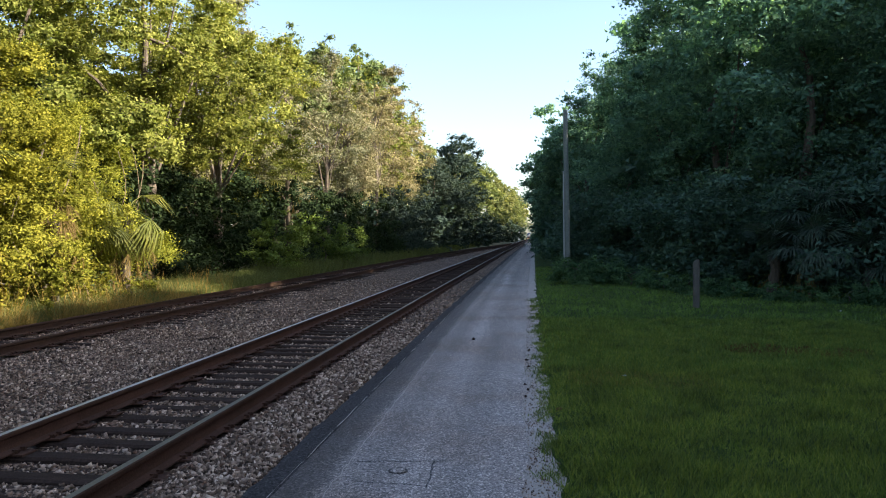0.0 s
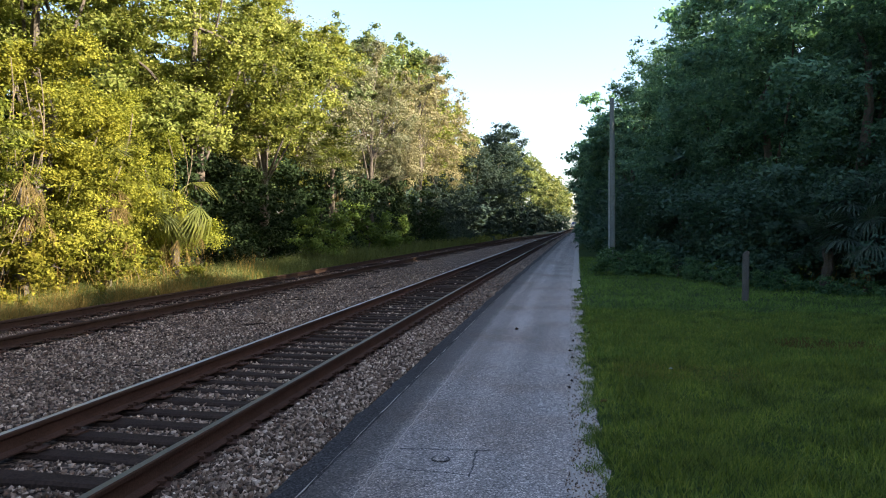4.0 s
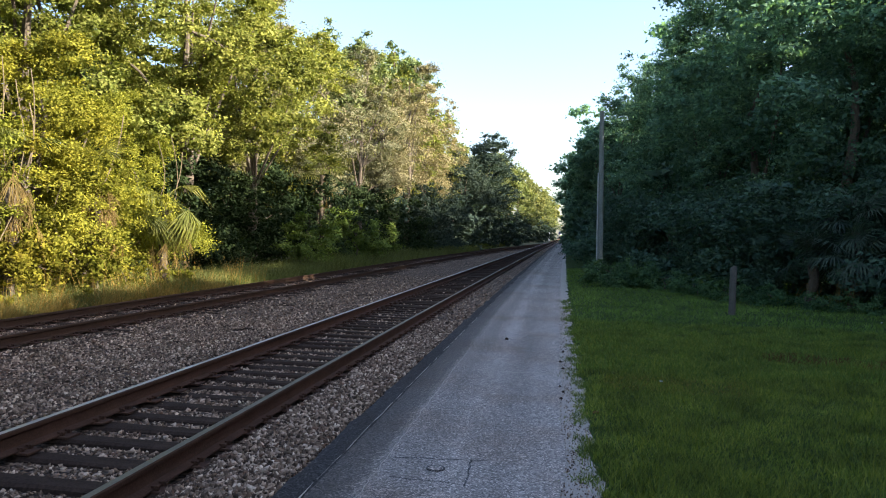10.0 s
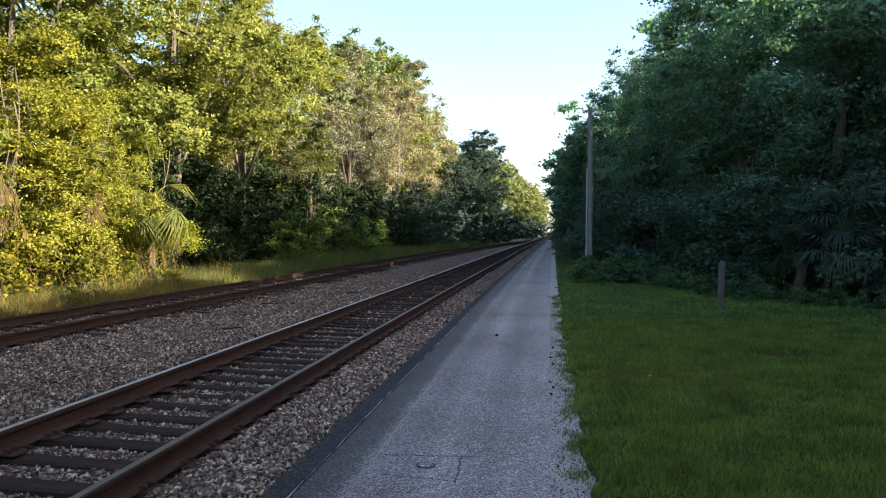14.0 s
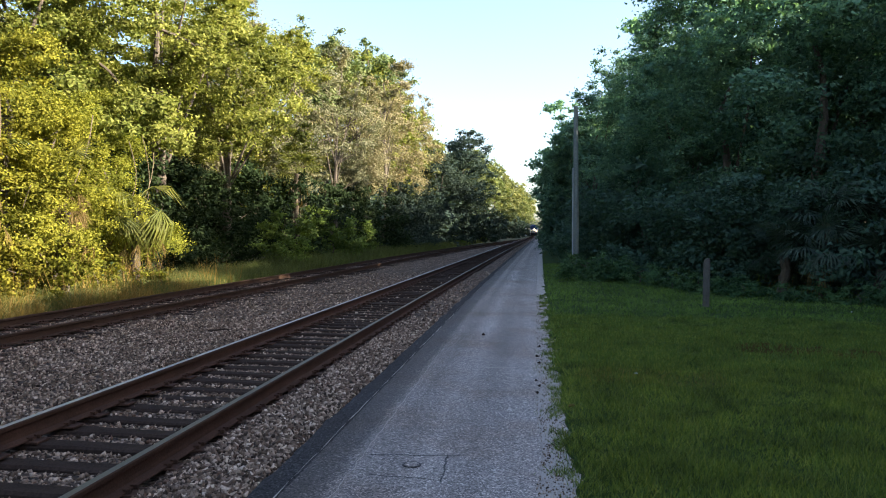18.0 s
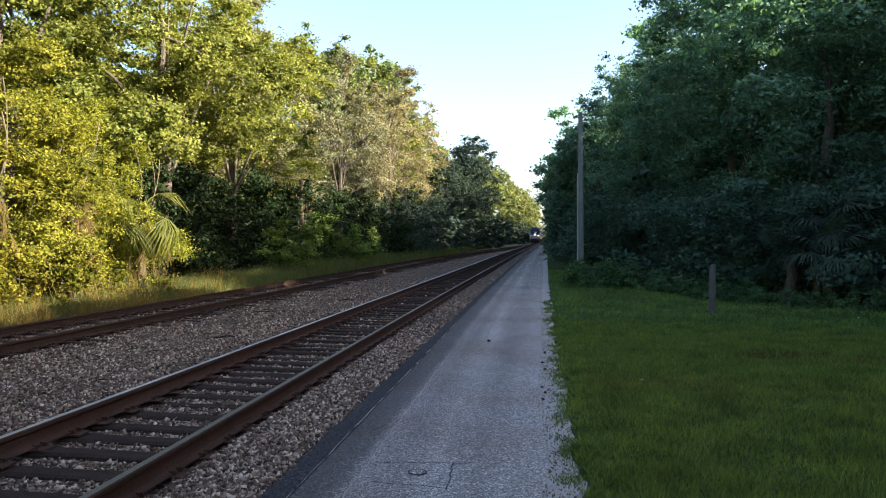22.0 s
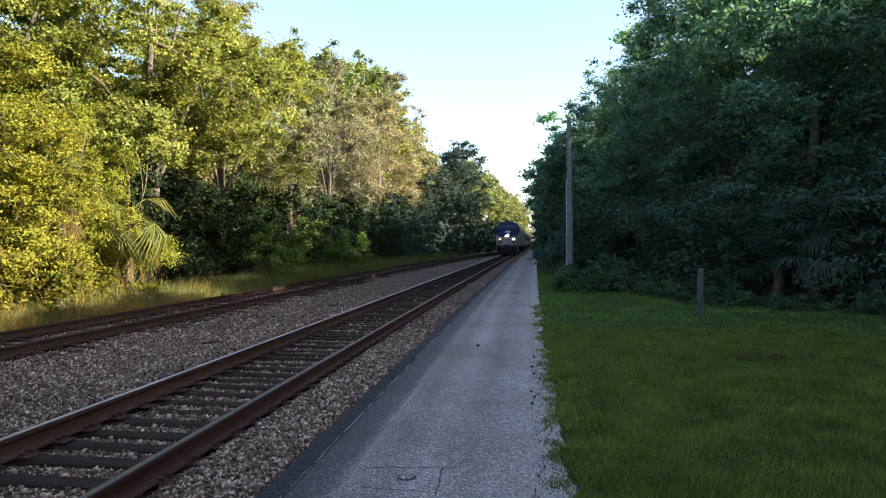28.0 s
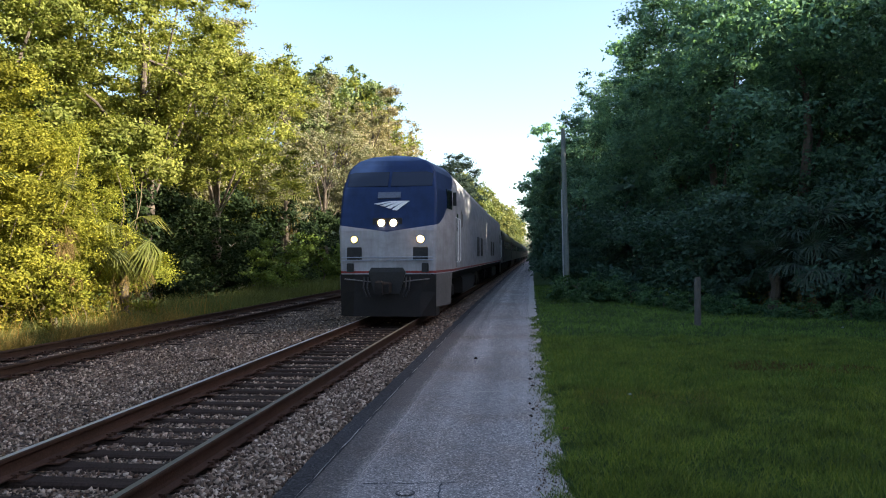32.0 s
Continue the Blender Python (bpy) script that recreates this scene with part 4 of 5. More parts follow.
place(t, [(4.5, 66.0, 0, 1.18), (4.2, 84.0, 20, 1.15), (3.2, 104.0, -15, 1.05)])
t = make_tree("wood_tree", 45, WOOD, 13, 0.32, "leaf_wood_lit", 0.36, 300, 48, 1.0, 0, "dense dark green tree of the wood along the path", "tree", RIGHT, corners=3, boughs_of=5, stout=0.42)
# last two spots: back-row trees added only to shade the bank across the railway
place(t, [(5.6, 79.0, 270, 1.0), (5.4, 91.0, 8, 1.0), (5.2, 104.0, 130, 1.0), (5.0, 118.0, 220, 1.0), (5.0, 134.0, 320, 1.0), (5.2, 152.0, 45, 1.0), (5.2, 172.0, 150, 1.0), (5.4, 195.0, 250, 1.0), (5.6, 222.0, 0, 1.0), (6.0, 255.0, 90, 1.0),
          (6.0, 295.0, 200, 1.0), (6.0, 340, 300, 1.0), (13.0, 58.0, 250, 1.2), (12.5, 72.0, 10, 1.2), (12.5, 88.0, 100, 1.2), (12.5, 105.0, 190, 1.2),
          (12.5, 125.0, 280, 1.2), (13, 165, 60, 1.2), (18.5, 39.0, 120, 1.25), (20.0, 47.0, 220, 1.2)])
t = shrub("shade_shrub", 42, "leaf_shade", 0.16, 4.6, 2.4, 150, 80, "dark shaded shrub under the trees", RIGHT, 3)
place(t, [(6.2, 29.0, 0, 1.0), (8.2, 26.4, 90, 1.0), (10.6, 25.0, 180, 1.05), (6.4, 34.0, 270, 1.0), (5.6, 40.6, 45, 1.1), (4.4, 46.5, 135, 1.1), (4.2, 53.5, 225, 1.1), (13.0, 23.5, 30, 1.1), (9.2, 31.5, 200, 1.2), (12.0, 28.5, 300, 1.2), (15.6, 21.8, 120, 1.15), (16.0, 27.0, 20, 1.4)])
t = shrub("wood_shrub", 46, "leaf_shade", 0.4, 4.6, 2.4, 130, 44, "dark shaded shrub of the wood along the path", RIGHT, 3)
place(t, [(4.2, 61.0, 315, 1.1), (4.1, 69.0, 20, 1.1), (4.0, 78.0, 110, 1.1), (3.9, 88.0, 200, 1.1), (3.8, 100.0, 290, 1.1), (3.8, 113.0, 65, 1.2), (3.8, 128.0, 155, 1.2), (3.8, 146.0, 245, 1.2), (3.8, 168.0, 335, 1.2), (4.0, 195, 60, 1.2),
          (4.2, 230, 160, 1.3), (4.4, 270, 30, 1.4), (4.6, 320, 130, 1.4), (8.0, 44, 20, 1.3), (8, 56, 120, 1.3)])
t = shrub("low_bush", 43, "leaf_bush", 0.085, 1.2, 0.8, 80, 74, "low dark bush at the lawn's edge", RIGHT, 3)
place(t, [(2.05, 29.6, 0, 1.15), (2.9, 29.8, 80, 1.1), (3.9, 29.0, 160, 0.95), (4.7, 26.8, 240, 0.9), (5.5, 25.0, 320, 0.85), (2.4, 35.5, 30, 1.1), (8.8, 21.6, 120, 0.8), (7.5, 22.4, 20, 0.75), (9.9, 21.2, 220, 0.8), (6.4, 23.8, 300, 0.8)])

# trees beside the lawn, out of view, added to block the sun
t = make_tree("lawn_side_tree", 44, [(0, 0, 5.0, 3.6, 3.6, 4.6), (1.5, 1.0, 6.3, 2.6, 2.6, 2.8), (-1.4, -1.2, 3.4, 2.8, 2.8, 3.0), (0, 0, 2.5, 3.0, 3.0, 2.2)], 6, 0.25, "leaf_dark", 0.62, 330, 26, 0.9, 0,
              "unseen dense tree beside the lawn, added to cast shade", "tree", RIGHT, corners=3)
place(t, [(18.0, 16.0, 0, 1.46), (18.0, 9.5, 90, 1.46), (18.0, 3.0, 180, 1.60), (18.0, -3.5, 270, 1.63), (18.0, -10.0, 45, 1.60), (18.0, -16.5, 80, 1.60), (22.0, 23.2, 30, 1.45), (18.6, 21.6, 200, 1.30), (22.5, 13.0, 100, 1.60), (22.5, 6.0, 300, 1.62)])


def woodland(name, n, u0, u1, y0, y1, top, size, leaf, seed, label):
    """Loose leafage behind the front trees: a wood's closed depth, and added sun blocking."""
    r = np.random.RandomState(seed)
    y = y0 + (y1 - y0) * r.rand(n) ** 1.4
    u = u0 + (u1 - u0) * r.rand(n)
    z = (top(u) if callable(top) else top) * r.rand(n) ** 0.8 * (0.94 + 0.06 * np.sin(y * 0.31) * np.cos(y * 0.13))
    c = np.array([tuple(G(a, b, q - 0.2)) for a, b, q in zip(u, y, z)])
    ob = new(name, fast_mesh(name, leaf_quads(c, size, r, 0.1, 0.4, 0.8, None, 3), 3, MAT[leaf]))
    tagged(ob, label, "woodland", "", "stuff")


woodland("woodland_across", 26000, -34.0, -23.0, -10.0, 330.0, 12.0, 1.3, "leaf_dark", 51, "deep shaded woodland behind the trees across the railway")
# backs the wood; extra height and density added to keep sun off the tracks
woodland("woodland_path", 50000, 17.0, 30.0, 40.0, 330.0, lambda u: 17.5 + 0.12 * (u - 17.0), 1.5, "leaf_dark", 52, "deep woodland behind the trees along the path, heightened to block sun")
# added out of view; its sloping top sets where the shadow ends
woodland("woodland_lawn", 38000, 20.0, 36.0, -34.0, 32.0, lambda u: 0.482 * (u + 13.7), 1.5, "leaf_dark", 53, "unseen leafage beside the lawn, added to cast shade")


# fan palms
def frond_mesh(name, mat, seed, droop, reach=0.85, n=18, fan=2.0, blade=0.026):
    """A fan leaf: a stalk and many narrow folded blades that bend down at their tips."""
    r = random.Random(seed)
    g = Geo()
    g.tube([(0, 0, 0), (0.35, 0, 0.16), (0.75, 0, 0.18)], [0.018, 0.014, 0.010], 5)
    for k in range(n):
        a = -fan + 2 * fan * k / (n - 1) + r.uniform(-0.05, 0.05)
        L = reach * (0.72 + 0.28 * math.cos(a * 0.75)) * r.uniform(0.9, 1.1)
        dx, dy = math.cos(a), math.sin(a)
        sx, sy = -dy, dx
        w = blade
        o = Vector((0.75, 0, 0.18))
        p = [o, o + Vector((dx * L * 0.5 + sx * w, dy * L * 0.5 + sy * w, -droop * 0.12)), o + Vector((dx * L * 0.5, dy * L * 0.5, -droop * 0.12 - 0.015)),
             o + Vector((dx * L * 0.5 - sx * w, dy * L * 0.5 - sy * w, -droop * 0.12)), o + Vector((dx * L * (1 - 0.15 * droop), dy * L * (1 - 0.15 * droop), -droop * r.uniform(0.35, 0.6) * L))]
        i = len(g.v)
        g.v += [tuple(q) for q in p]
        for f in ((0, 1, 2), (0, 2, 3), (1, 4, 2), (2, 4, 3)):
            g.face(tuple(i + q for q in f))
    return g.mesh(name, mat)


DUSKY = [frond_mesh("frond", MAT["leaf_palmetto"], s + 20, 1.1, 0.9, 20, 1.7) for s in range(3)]
DROOP = [frond_mesh("frond", MAT["leaf_palm"], s + 30, 1.7, 1.0, 18, 1.5) for s in range(3)]
FRONDS = [frond_mesh("frond", MAT["leaf_palm"], s, 0.9) for s in range(3)]
DEAD = [frond_mesh("dead_frond", MAT["leaf_dead"], s + 10, 0.7, 0.9, 9, 0.38, 0.014) for s in range(2)]


def palm(u, y, height, seed, label, green=16, dead=8, size=1.0, vines=0, leaves=None, tilt=(-65, 25)):
    r = random.Random(seed)
    t = thing("fan_palm", Matrix.Translation(G(u, y, -0.25)), label, "palm")
    if height > 0.4:
        g = Geo()
        pts = [(0.05 * math.sin(i * 0.9 + seed), 0.05 * math.cos(i + seed), -0.2 + (height + 0.2 - (0.9 if green < 4 else 0.0)) * i / 8) for i in range(9)]
        g.tube(pts, [0.13 + 0.025 * (i % 2) for i in range(9)], 9)
        part("trunk", g, MAT["palm_bark"], t)
    if vines:
        r2 = np.random.RandomState(seed + 60)
        c, pts, way = crown_points(r2, [(0, 0, height * 0.42, 0.8, 0.8, height * 0.42), (0.3, 0.2, 0.6, 1.2, 1.2, 0.8), (0.35, -0.3, height * 0.3, 0.7, 0.7, 0.8), (0.5, -0.3, height, 0.6, 0.6, 0.5)], vines, 60, 0.34, 0.4)
        part("vine", fast_mesh("vine", leaf_quads(pts, 0.11, r2, 0.2, 0.5, 0.6, way, 3), 3, MAT["leaf_vine"]), None, t, "leafy vine climbing the trunk")
    for k in range(green):
        ob = part("frond", r.choice(leaves or FRONDS), None, t)
        ob.matrix_basis = pose(0, 0, height, 0, r.uniform(*tilt), k * 137.5) @ Matrix.Diagonal((size, size, size, 1))
    for k in range(dead):
        ob = part("dead_frond", r.choice(DEAD), None, t, "dry brown hanging frond")
        ob.matrix_basis = pose(0, 0, height - r.uniform(0.0, 1.5), 0, r.uniform(42, 84), k * 97.0 + r.uniform(-40, 40)) @ pose(0, 0, 0, r.uniform(-30, 30), 0, 0) @ Matrix.Diagonal([size * r.uniform(0.55, 1.05)] * 3 + [1])
    return t


palm(-12.7, 23.0, 2.9, 1, "fan palm with drooping green and dry fronds", 18, 14, 1.1, 22, DROOP, (-30, 75))
palm(-12.9, 19.6, 3.5, 2, "vine-choked fan palm with a skirt of dead fronds", 2, 28, 0.95, 80)
palm(-13.0, 16.4, 3.8, 3, "vine-choked fan palm with a skirt of dead fronds", 3, 28, 0.95, 80)
palm(-12.9, 13.6, 3.2, 4, "vine-choked palm with brown dead fronds", 0, 10, 0.9, 84)
palm(-15.0, 46.0, 5.6, 5, "sunlit fan palm among trees", 16, 4, 1.3)
palm(8.5, 23.4, 1.6, 6, "dark green fan palm at the lawn's edge", 20, 10, 1.0, 0, DUSKY)
palm(9.9, 22.9, 1.2, 7, "low dark green fan palm at the lawn's edge", 18, 8, 1.0, 0, DUSKY)
palm(10.6, 23.9, 2.2, 8, "dark green fan palm at the lawn's edge", 20, 7, 1.15, 0, DUSKY)
palm(7.6, 24.0, 1.5, 9, "dark green fan palm at the lawn's edge", 16, 7, 0.9, 0, DUSKY)
palm(9.0, 24.4, 2.6, 10, "dark green fan palm at the lawn's edge", 18, 6, 1.1, 0, DUSKY)


# ---- pole, post ----
def utility_pole():
    t = thing("utility_pole", Matrix.Translation(G(1.95, 36.2, -0.05)), "weathered bare wooden utility pole with a conduit", "pole")
    g = Geo()
    g.tube([(0.0, 0, -0.5), (-0.05, 0, 3.0), (-0.14, 0, 7.9)], [0.14, 0.13, 0.105], 12)
    part("shaft", g, MAT["pole"], t)
    g = Geo()
    g.tube([(-0.165, -0.07, 0.0), (-0.20, -0.07, 2.5), (-0.23, -0.07, 5.0)], [0.03, 0.03, 0.03], 8)
    part("conduit", g, MAT["skirt_pale"], t, "pale grey conduit pipe")
    return t


utility_pole()


def fence_post():
    t = thing("fence_post", Matrix.Translation(G(4.42, 19.9, -0.04)), "short weathered wooden post on the lawn", "post")
    g = Geo()
    rings = []
    for z, r in ((-0.2, 0.085), (0.0, 0.085), (0.5, 0.08), (1.0, 0.082), (1.24, 0.078), (1.27, 0.06)):
        rings.append([(r * math.cos(a * math.pi / 4 + 0.2) * (1.0 + 0.1 * (a % 2)), r * math.sin(a * math.pi / 4 + 0.2), z + 0.03 * math.cos(a)) for a in range(8)])
    g.loft(rings, 0, True, True)
    part("shaft", g, MAT["post"], t)
    return t


fence_post()


# ---- small things on the path and lawn ----
def gravel_grains():
    r = np.random.RandomState(71)
    out, sizes = [], []
    for _ in range(4500):
        y = 4.4 + 16.0 * r.rand() ** 1.5
        u = r.uniform(-0.02, 0.46)
        out.append(tuple(G(u, y, -0.008)))
        sizes.append(r.uniform(0.004, 0.012))
    scatter_stones("gravel_grains", np.array(out), np.array(sizes), r, road)


gravel_grains()


def flat_mark(name, pts, width, mat, label, cat, height=0.004):
    """A narrow raised bead along the points (u, y): a sealed crack or patch edge."""
    t = thing(name, Matrix(), label, cat)
    g = Geo()
    for (a, b), (c, d) in zip(pts[:-1], pts[1:]):
        n = max(2, int(math.hypot(c - a, d - b) / 0.05))
        rings = []
        for i in range(n + 1):
            k = i / n
            u, y = a + (c - a) * k, b + (d - b) * k
            dx, dy = (d - b), -(c - a)
            q = math.hypot(dx, dy)
            w = width * (0.7 + 0.6 * noise.noise((u * 9, y * 9, 2)))
            o = 0.02 * noise.noise((u * 6, y * 6, 8))
            rings.append([G(u + dx / q * (o + s * w), y + dy / q * (o + s * w), z) for s, z in ((-0.5, 0.0), (0, height), (0.5, 0.0))])
        g.loft(rings, 0, False)
    part("bead", g, mat, t)
    return t


flat_mark("sealed_crack", [(-1.30, 5.95), (-0.55, 6.02)], 0.022, MAT["crack"], "dark sealed crack across the asphalt path", "crack")
flat_mark("sealed_crack", [(-0.68, 6.0), (-0.66, 5.35)], 0.03, MAT["crack"], "short dark sealed crack in the asphalt path", "crack")
flat_mark("sealed_crack", [(-1.25, 5.45), (-0.70, 5.40)], 0.018, MAT["crack"], "thin dark crack in the asphalt path", "crack")
flat_mark("patch_edge", [(-0.75, 10.1), (0.02, 10.15)], 0.05, MAT["gravel"], "pale patch edge across the asphalt path", "patch edge")
flat_mark("patch_edge", [(-1.36, 4.4), (-1.37, 12.0)], 0.011, MAT["gravel"], "pale lengthwise overlay edge in the asphalt path", "patch edge")


def valve_cover():
    t = thing("valve_cover", Matrix.Translation(G(-0.93, 5.72, 0.006)), "small round iron valve cover in the path", "valve cover")
    g = Geo()
    ring = [(math.cos(a * math.pi / 12), math.sin(a * math.pi / 12)) for a in range(24)]
    g.loft([[(c * r, s * r, z) for c, s in ring] for r, z in ((0.075, -0.004), (0.074, 0.004), (0.06, 0.004), (0.055, -0.004))])
    part("rim", g, MAT["crack"], t)
    g = Geo()
    g.tube([(0, 0, -0.02), (0, 0, 0.004)], [0.056, 0.056], 24)
    part("lid", g, MAT["asphalt"], t)


valve_cover()


def lump(name, u, y, z, size, mat, label, cat, seed):
    v = stone_shape(np.random.RandomState(seed)) * size
    g = Geo()
    g.v = [tuple(p) for p in v]
    for q in STONE_FACES:
        g.face(tuple(int(i) for i in q))
    ob = new(name, g.mesh(name, mat))
    ob.matrix_basis = Matrix.Translation(G(u, y, z)) @ pose(0, 0, 0, 0, 0, seed * 40)
    tagged(ob, label, cat)


lump("dark_lump", -0.86, 13.3, 0.015, 0.045, MAT["tie"], "dark lump lying on the path", "debris", 3)
lump("pale_scrap", 1.32, 9.8, 0.045, 0.026, MAT["skirt_pale"], "pale scrap lying in the grass", "litter", 4)
lump("pale_scrap", 7.6, 19.0, 0.05, 0.035, MAT["skirt_pale"], "pale scrap lying in the grass", "litter", 5)
lump("brown_leaf", 0.40, 7.9, 0.03, 0.05, MAT["leaf_dead"], "dry brown leaf at the path's edge", "leaf", 6)
for i_, (u_, y_) in enumerate(((0.06, 8.6), (0.08, 9.0), (0.05, 9.3), (0.10, 10.6), (0.07, 11.2), (0.12, 12.2))):
    lump("asphalt_crumb", u_, y_, 0.0, 0.03, MAT["tie"], "dark crumb of asphalt on the gravel shoulder", "debris", 10 + i_)


def twigs():
    """Dark sticks fallen on the stones between the tracks."""
    r = random.Random(77)
    for k in range(11):
        y, u = 6.5 + 17.0 * r.random(), r.uniform(-8.6, -5.2)
        L, a = r.uniform(0.10, 0.32), r.uniform(0.0, 6.3)
        t = thing("twig", Matrix.Translation(G(u, y, ballast_height(u, y) + 0.035)) @ pose(0, 0, 0, 0, 0, math.degrees(a)), "dark fallen twig lying on the ballast", "twig", "fallen twigs on the ballast")
        g = Geo()
        g.tube([(-L, 0, 0), (-L * 0.3, r.uniform(-0.04, 0.04), 0.015), (L * 0.4, r.uniform(-0.05, 0.05), 0.005), (L, r.uniform(-0.1, 0.1), 0.01)], [0.010, 0.014, 0.011, 0.005], 6)
        stem = part("stem", g, MAT["tie"], t)
        g = Geo()
        g.tube([(L * 0.1, 0, 0.008), (L * 0.45, 0.12, 0.02), (L * 0.6, 0.22, 0.015)], [0.008, 0.006, 0.003], 5)
        part("side_shoot", g, MAT["tie"], stem)


twigs()


# ---- far end of the line ----
def far_cabinet():
    t = thing("signal_hut", Matrix.Translation(G(-8.3, 338.0, -0.3)), "small white signal hut far along the railway", "hut")
    g = Geo()
    g.box(-0.9, 0.9, -1.0, 1.0, 0.0, 3.6, 0, None, 0.05)
    part("wall", g, MAT["white"], t)
    g = Geo()
    g.box(-1.1, 1.1, -1.2, 1.2, 3.6, 3.8, 0, None, 0.06)
    part("roof", g, MAT["post"], t)
    g = Geo()
    g.box(-0.4, 0.4, -1.04, -1.0, 0.1, 2.1, 0, None, 0.01)
    part("door", g, MAT["pole"], t)


far_cabinet()


# ---- train ----
FRONT = [(0.0, 674.0), (6.0, 551.0), (13.0, 408.0), (17.0, 326.0), (20.0, 265.0), (22.0, 224.0), (24.0, 183.5), (25.5, 153.0), (27.5, 112.5), (29.0, 82.0), (30.0, 62.6), (31.0, 42.0), (31.5, 31.2), (31.8, 24.5), (32.0, 20.0)]


def train_rows(back, turned):
    """Poses of a vehicle whose nose runs the given length behind the train's front."""
    rows = []
    for s, y in FRONT:
        a, b = G(TRACK_U, y + back, 0.13), G(TRACK_U, y + back + 20.0, 0.13)
        d = b - a
        rows.append((s, Matrix.Translation(a) @ pose(0, 0, 0, math.degrees(math.atan2(d.z, d.y)), 0, -math.degrees(math.atan2(d.x, d.y))) @ pose(0, 0, 0, 0, 0, 180.0 if turned else 0.0)))
    return rows


def livery_material():
    """Silver sides; a dark blue nose whose lower edge dips at the middle and climbs along the cab."""
    m, n, l, b = material("locomotive_paint", 0.6, 0.0, 0.16)
    tc = n.new("ShaderNodeTexCoord")
    sep = n.new("ShaderNodeSeparateXYZ")
    l.new(tc.outputs["Object"], sep.inputs[0])
    x, y, z = sep.outputs
    line = math_node(n, l, "ADD", 2.36, math_node(n, l, "MULTIPLY", math_node(n, l, "ABSOLUTE", x), 0.14))
    line = math_node(n, l, "ADD", line, math_node(n, l, "MULTIPLY", math_node(n, l, "POWER", math_node(n, l, "MAXIMUM", y, 0.0), 1.8), 0.20))
    over = math_node(n, l, "GREATER_THAN", z, line)
    ahead = math_node(n, l, "LESS_THAN", y, 3.2)
    blue = math_node(n, l, "MULTIPLY", over, ahead)
    red = math_node(n, l, "MULTIPLY", math_node(n, l, "LESS_THAN", z, 1.31), math_node(n, l, "GREATER_THAN", z, 1.25))
    grime = noise_tex(n, l, 2.0, 5, 0.65, "Object", (1, 0.5, 1.6))
    silver = ramp(n, l, grime, [(0.3, (0.24, 0.235, 0.245)), (0.7, (0.36, 0.36, 0.375))])
    navy = ramp(n, l, grime, [(0.3, (0.009, 0.022, 0.068)), (0.7, (0.014, 0.032, 0.092))])
    roof = math_node(n, l, "MULTIPLY", math_node(n, l, "GREATER_THAN", z, 4.2), math_node(n, l, "GREATER_THAN", y, 3.2))
    c = mix(n, l, blue, silver, navy)
    c = mix(n, l, roof, c, (0.10, 0.10, 0.105))
    c = mix(n, l, red, c, (0.22, 0.035, 0.032))
    streak = noise_tex(n, l, 5.0, 4, 0.7, "Object", (1, 1, 0.15))
    c = mix(n, l, 0.35, c, mix(n, l, 1.0, c, ramp(n, l, streak, [(0.35, (0.55, 0.5, 0.45)), (0.6, (1, 1, 1))]), "MULTIPLY"))
    l.new(c, b.inputs["Base Color"])
    bump(n, l, b, grime, 0.08, 0.01)
    return m


MAT["livery"] = livery_material()
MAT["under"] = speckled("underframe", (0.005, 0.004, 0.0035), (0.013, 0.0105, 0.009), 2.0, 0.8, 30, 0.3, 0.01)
MAT["skirt"] = speckled("grimy_steel", (0.07, 0.065, 0.06), (0.15, 0.14, 0.13), 2.0, 0.7, 30, 0.2, 0.01)
MAT["black"] = speckled("black_recess", (0.008, 0.008, 0.008), (0.02, 0.02, 0.02), 3.0, 0.6, 30, 0.1, 0.004)
MAT["pale"] = speckled("pale_panel", (0.22, 0.25, 0.30), (0.30, 0.33, 0.38), 3.0, 0.5, 30, 0.05, 0.002)
MAT["board"] = speckled("dim_board", (0.07, 0.085, 0.12), (0.10, 0.12, 0.16), 3.0, 0.5, 30, 0.05, 0.002)
MAT["wheel"] = speckled("wheel_steel", (0.05, 0.045, 0.04), (0.11, 0.10, 0.09), 4.0, 0.55, 40, 0.2, 0.004, 0.6)
m_, n_, l_, b_ = material("cab_glass", 0.2, 0.0, 0.5)
b_.inputs["Base Color"].default_value = (0.006, 0.010, 0.022, 1)
MAT["glass"] = m_


def lamp_material(name, colour, power):
    m, n, l, b = material(name, 0.3)
    b.inputs["Base Color"].default_value = (1, 0.9, 0.7, 1)
    b.inputs["Emission Color"].default_value = (*colour, 1)
    b.inputs["Emission Strength"].default_value = power
    return m


MAT["lamp"] = lamp_material("headlight_glow", (1.0, 0.60, 0.22), 45.0)
MAT["ditch"] = lamp_material("ditch_light_glow", (1.0, 0.68, 0.13), 1.3)
MAT["ditch_bright"] = lamp_material("ditch_light_bright", (1.0, 0.52, 0.16), 25.0)


def steel_material():
    """Fluted stainless steel: fine lengthwise ribs."""
    m, n, l, b = material("stainless_fluted", 0.34, 0.85)
    tc = n.new("ShaderNodeTexCoord")
    sep = n.new("ShaderNodeSeparateXYZ")
    l.new(tc.outputs["Object"], sep.inputs[0])
    rib = math_node(n, l, "SINE", math_node(n, l, "MULTIPLY", sep.outputs[2], 62.0))
    grime = noise_tex(n, l, 1.6, 5, 0.65, "Object", (1, 0.4, 1.5))
    l.new(ramp(n, l, grime, [(0.3, (0.11, 0.092, 0.085)), (0.7, (0.24, 0.215, 0.205))]), b.inputs["Base Color"])
    bump(n, l, b, rib, 0.5, 0.012)
    return m


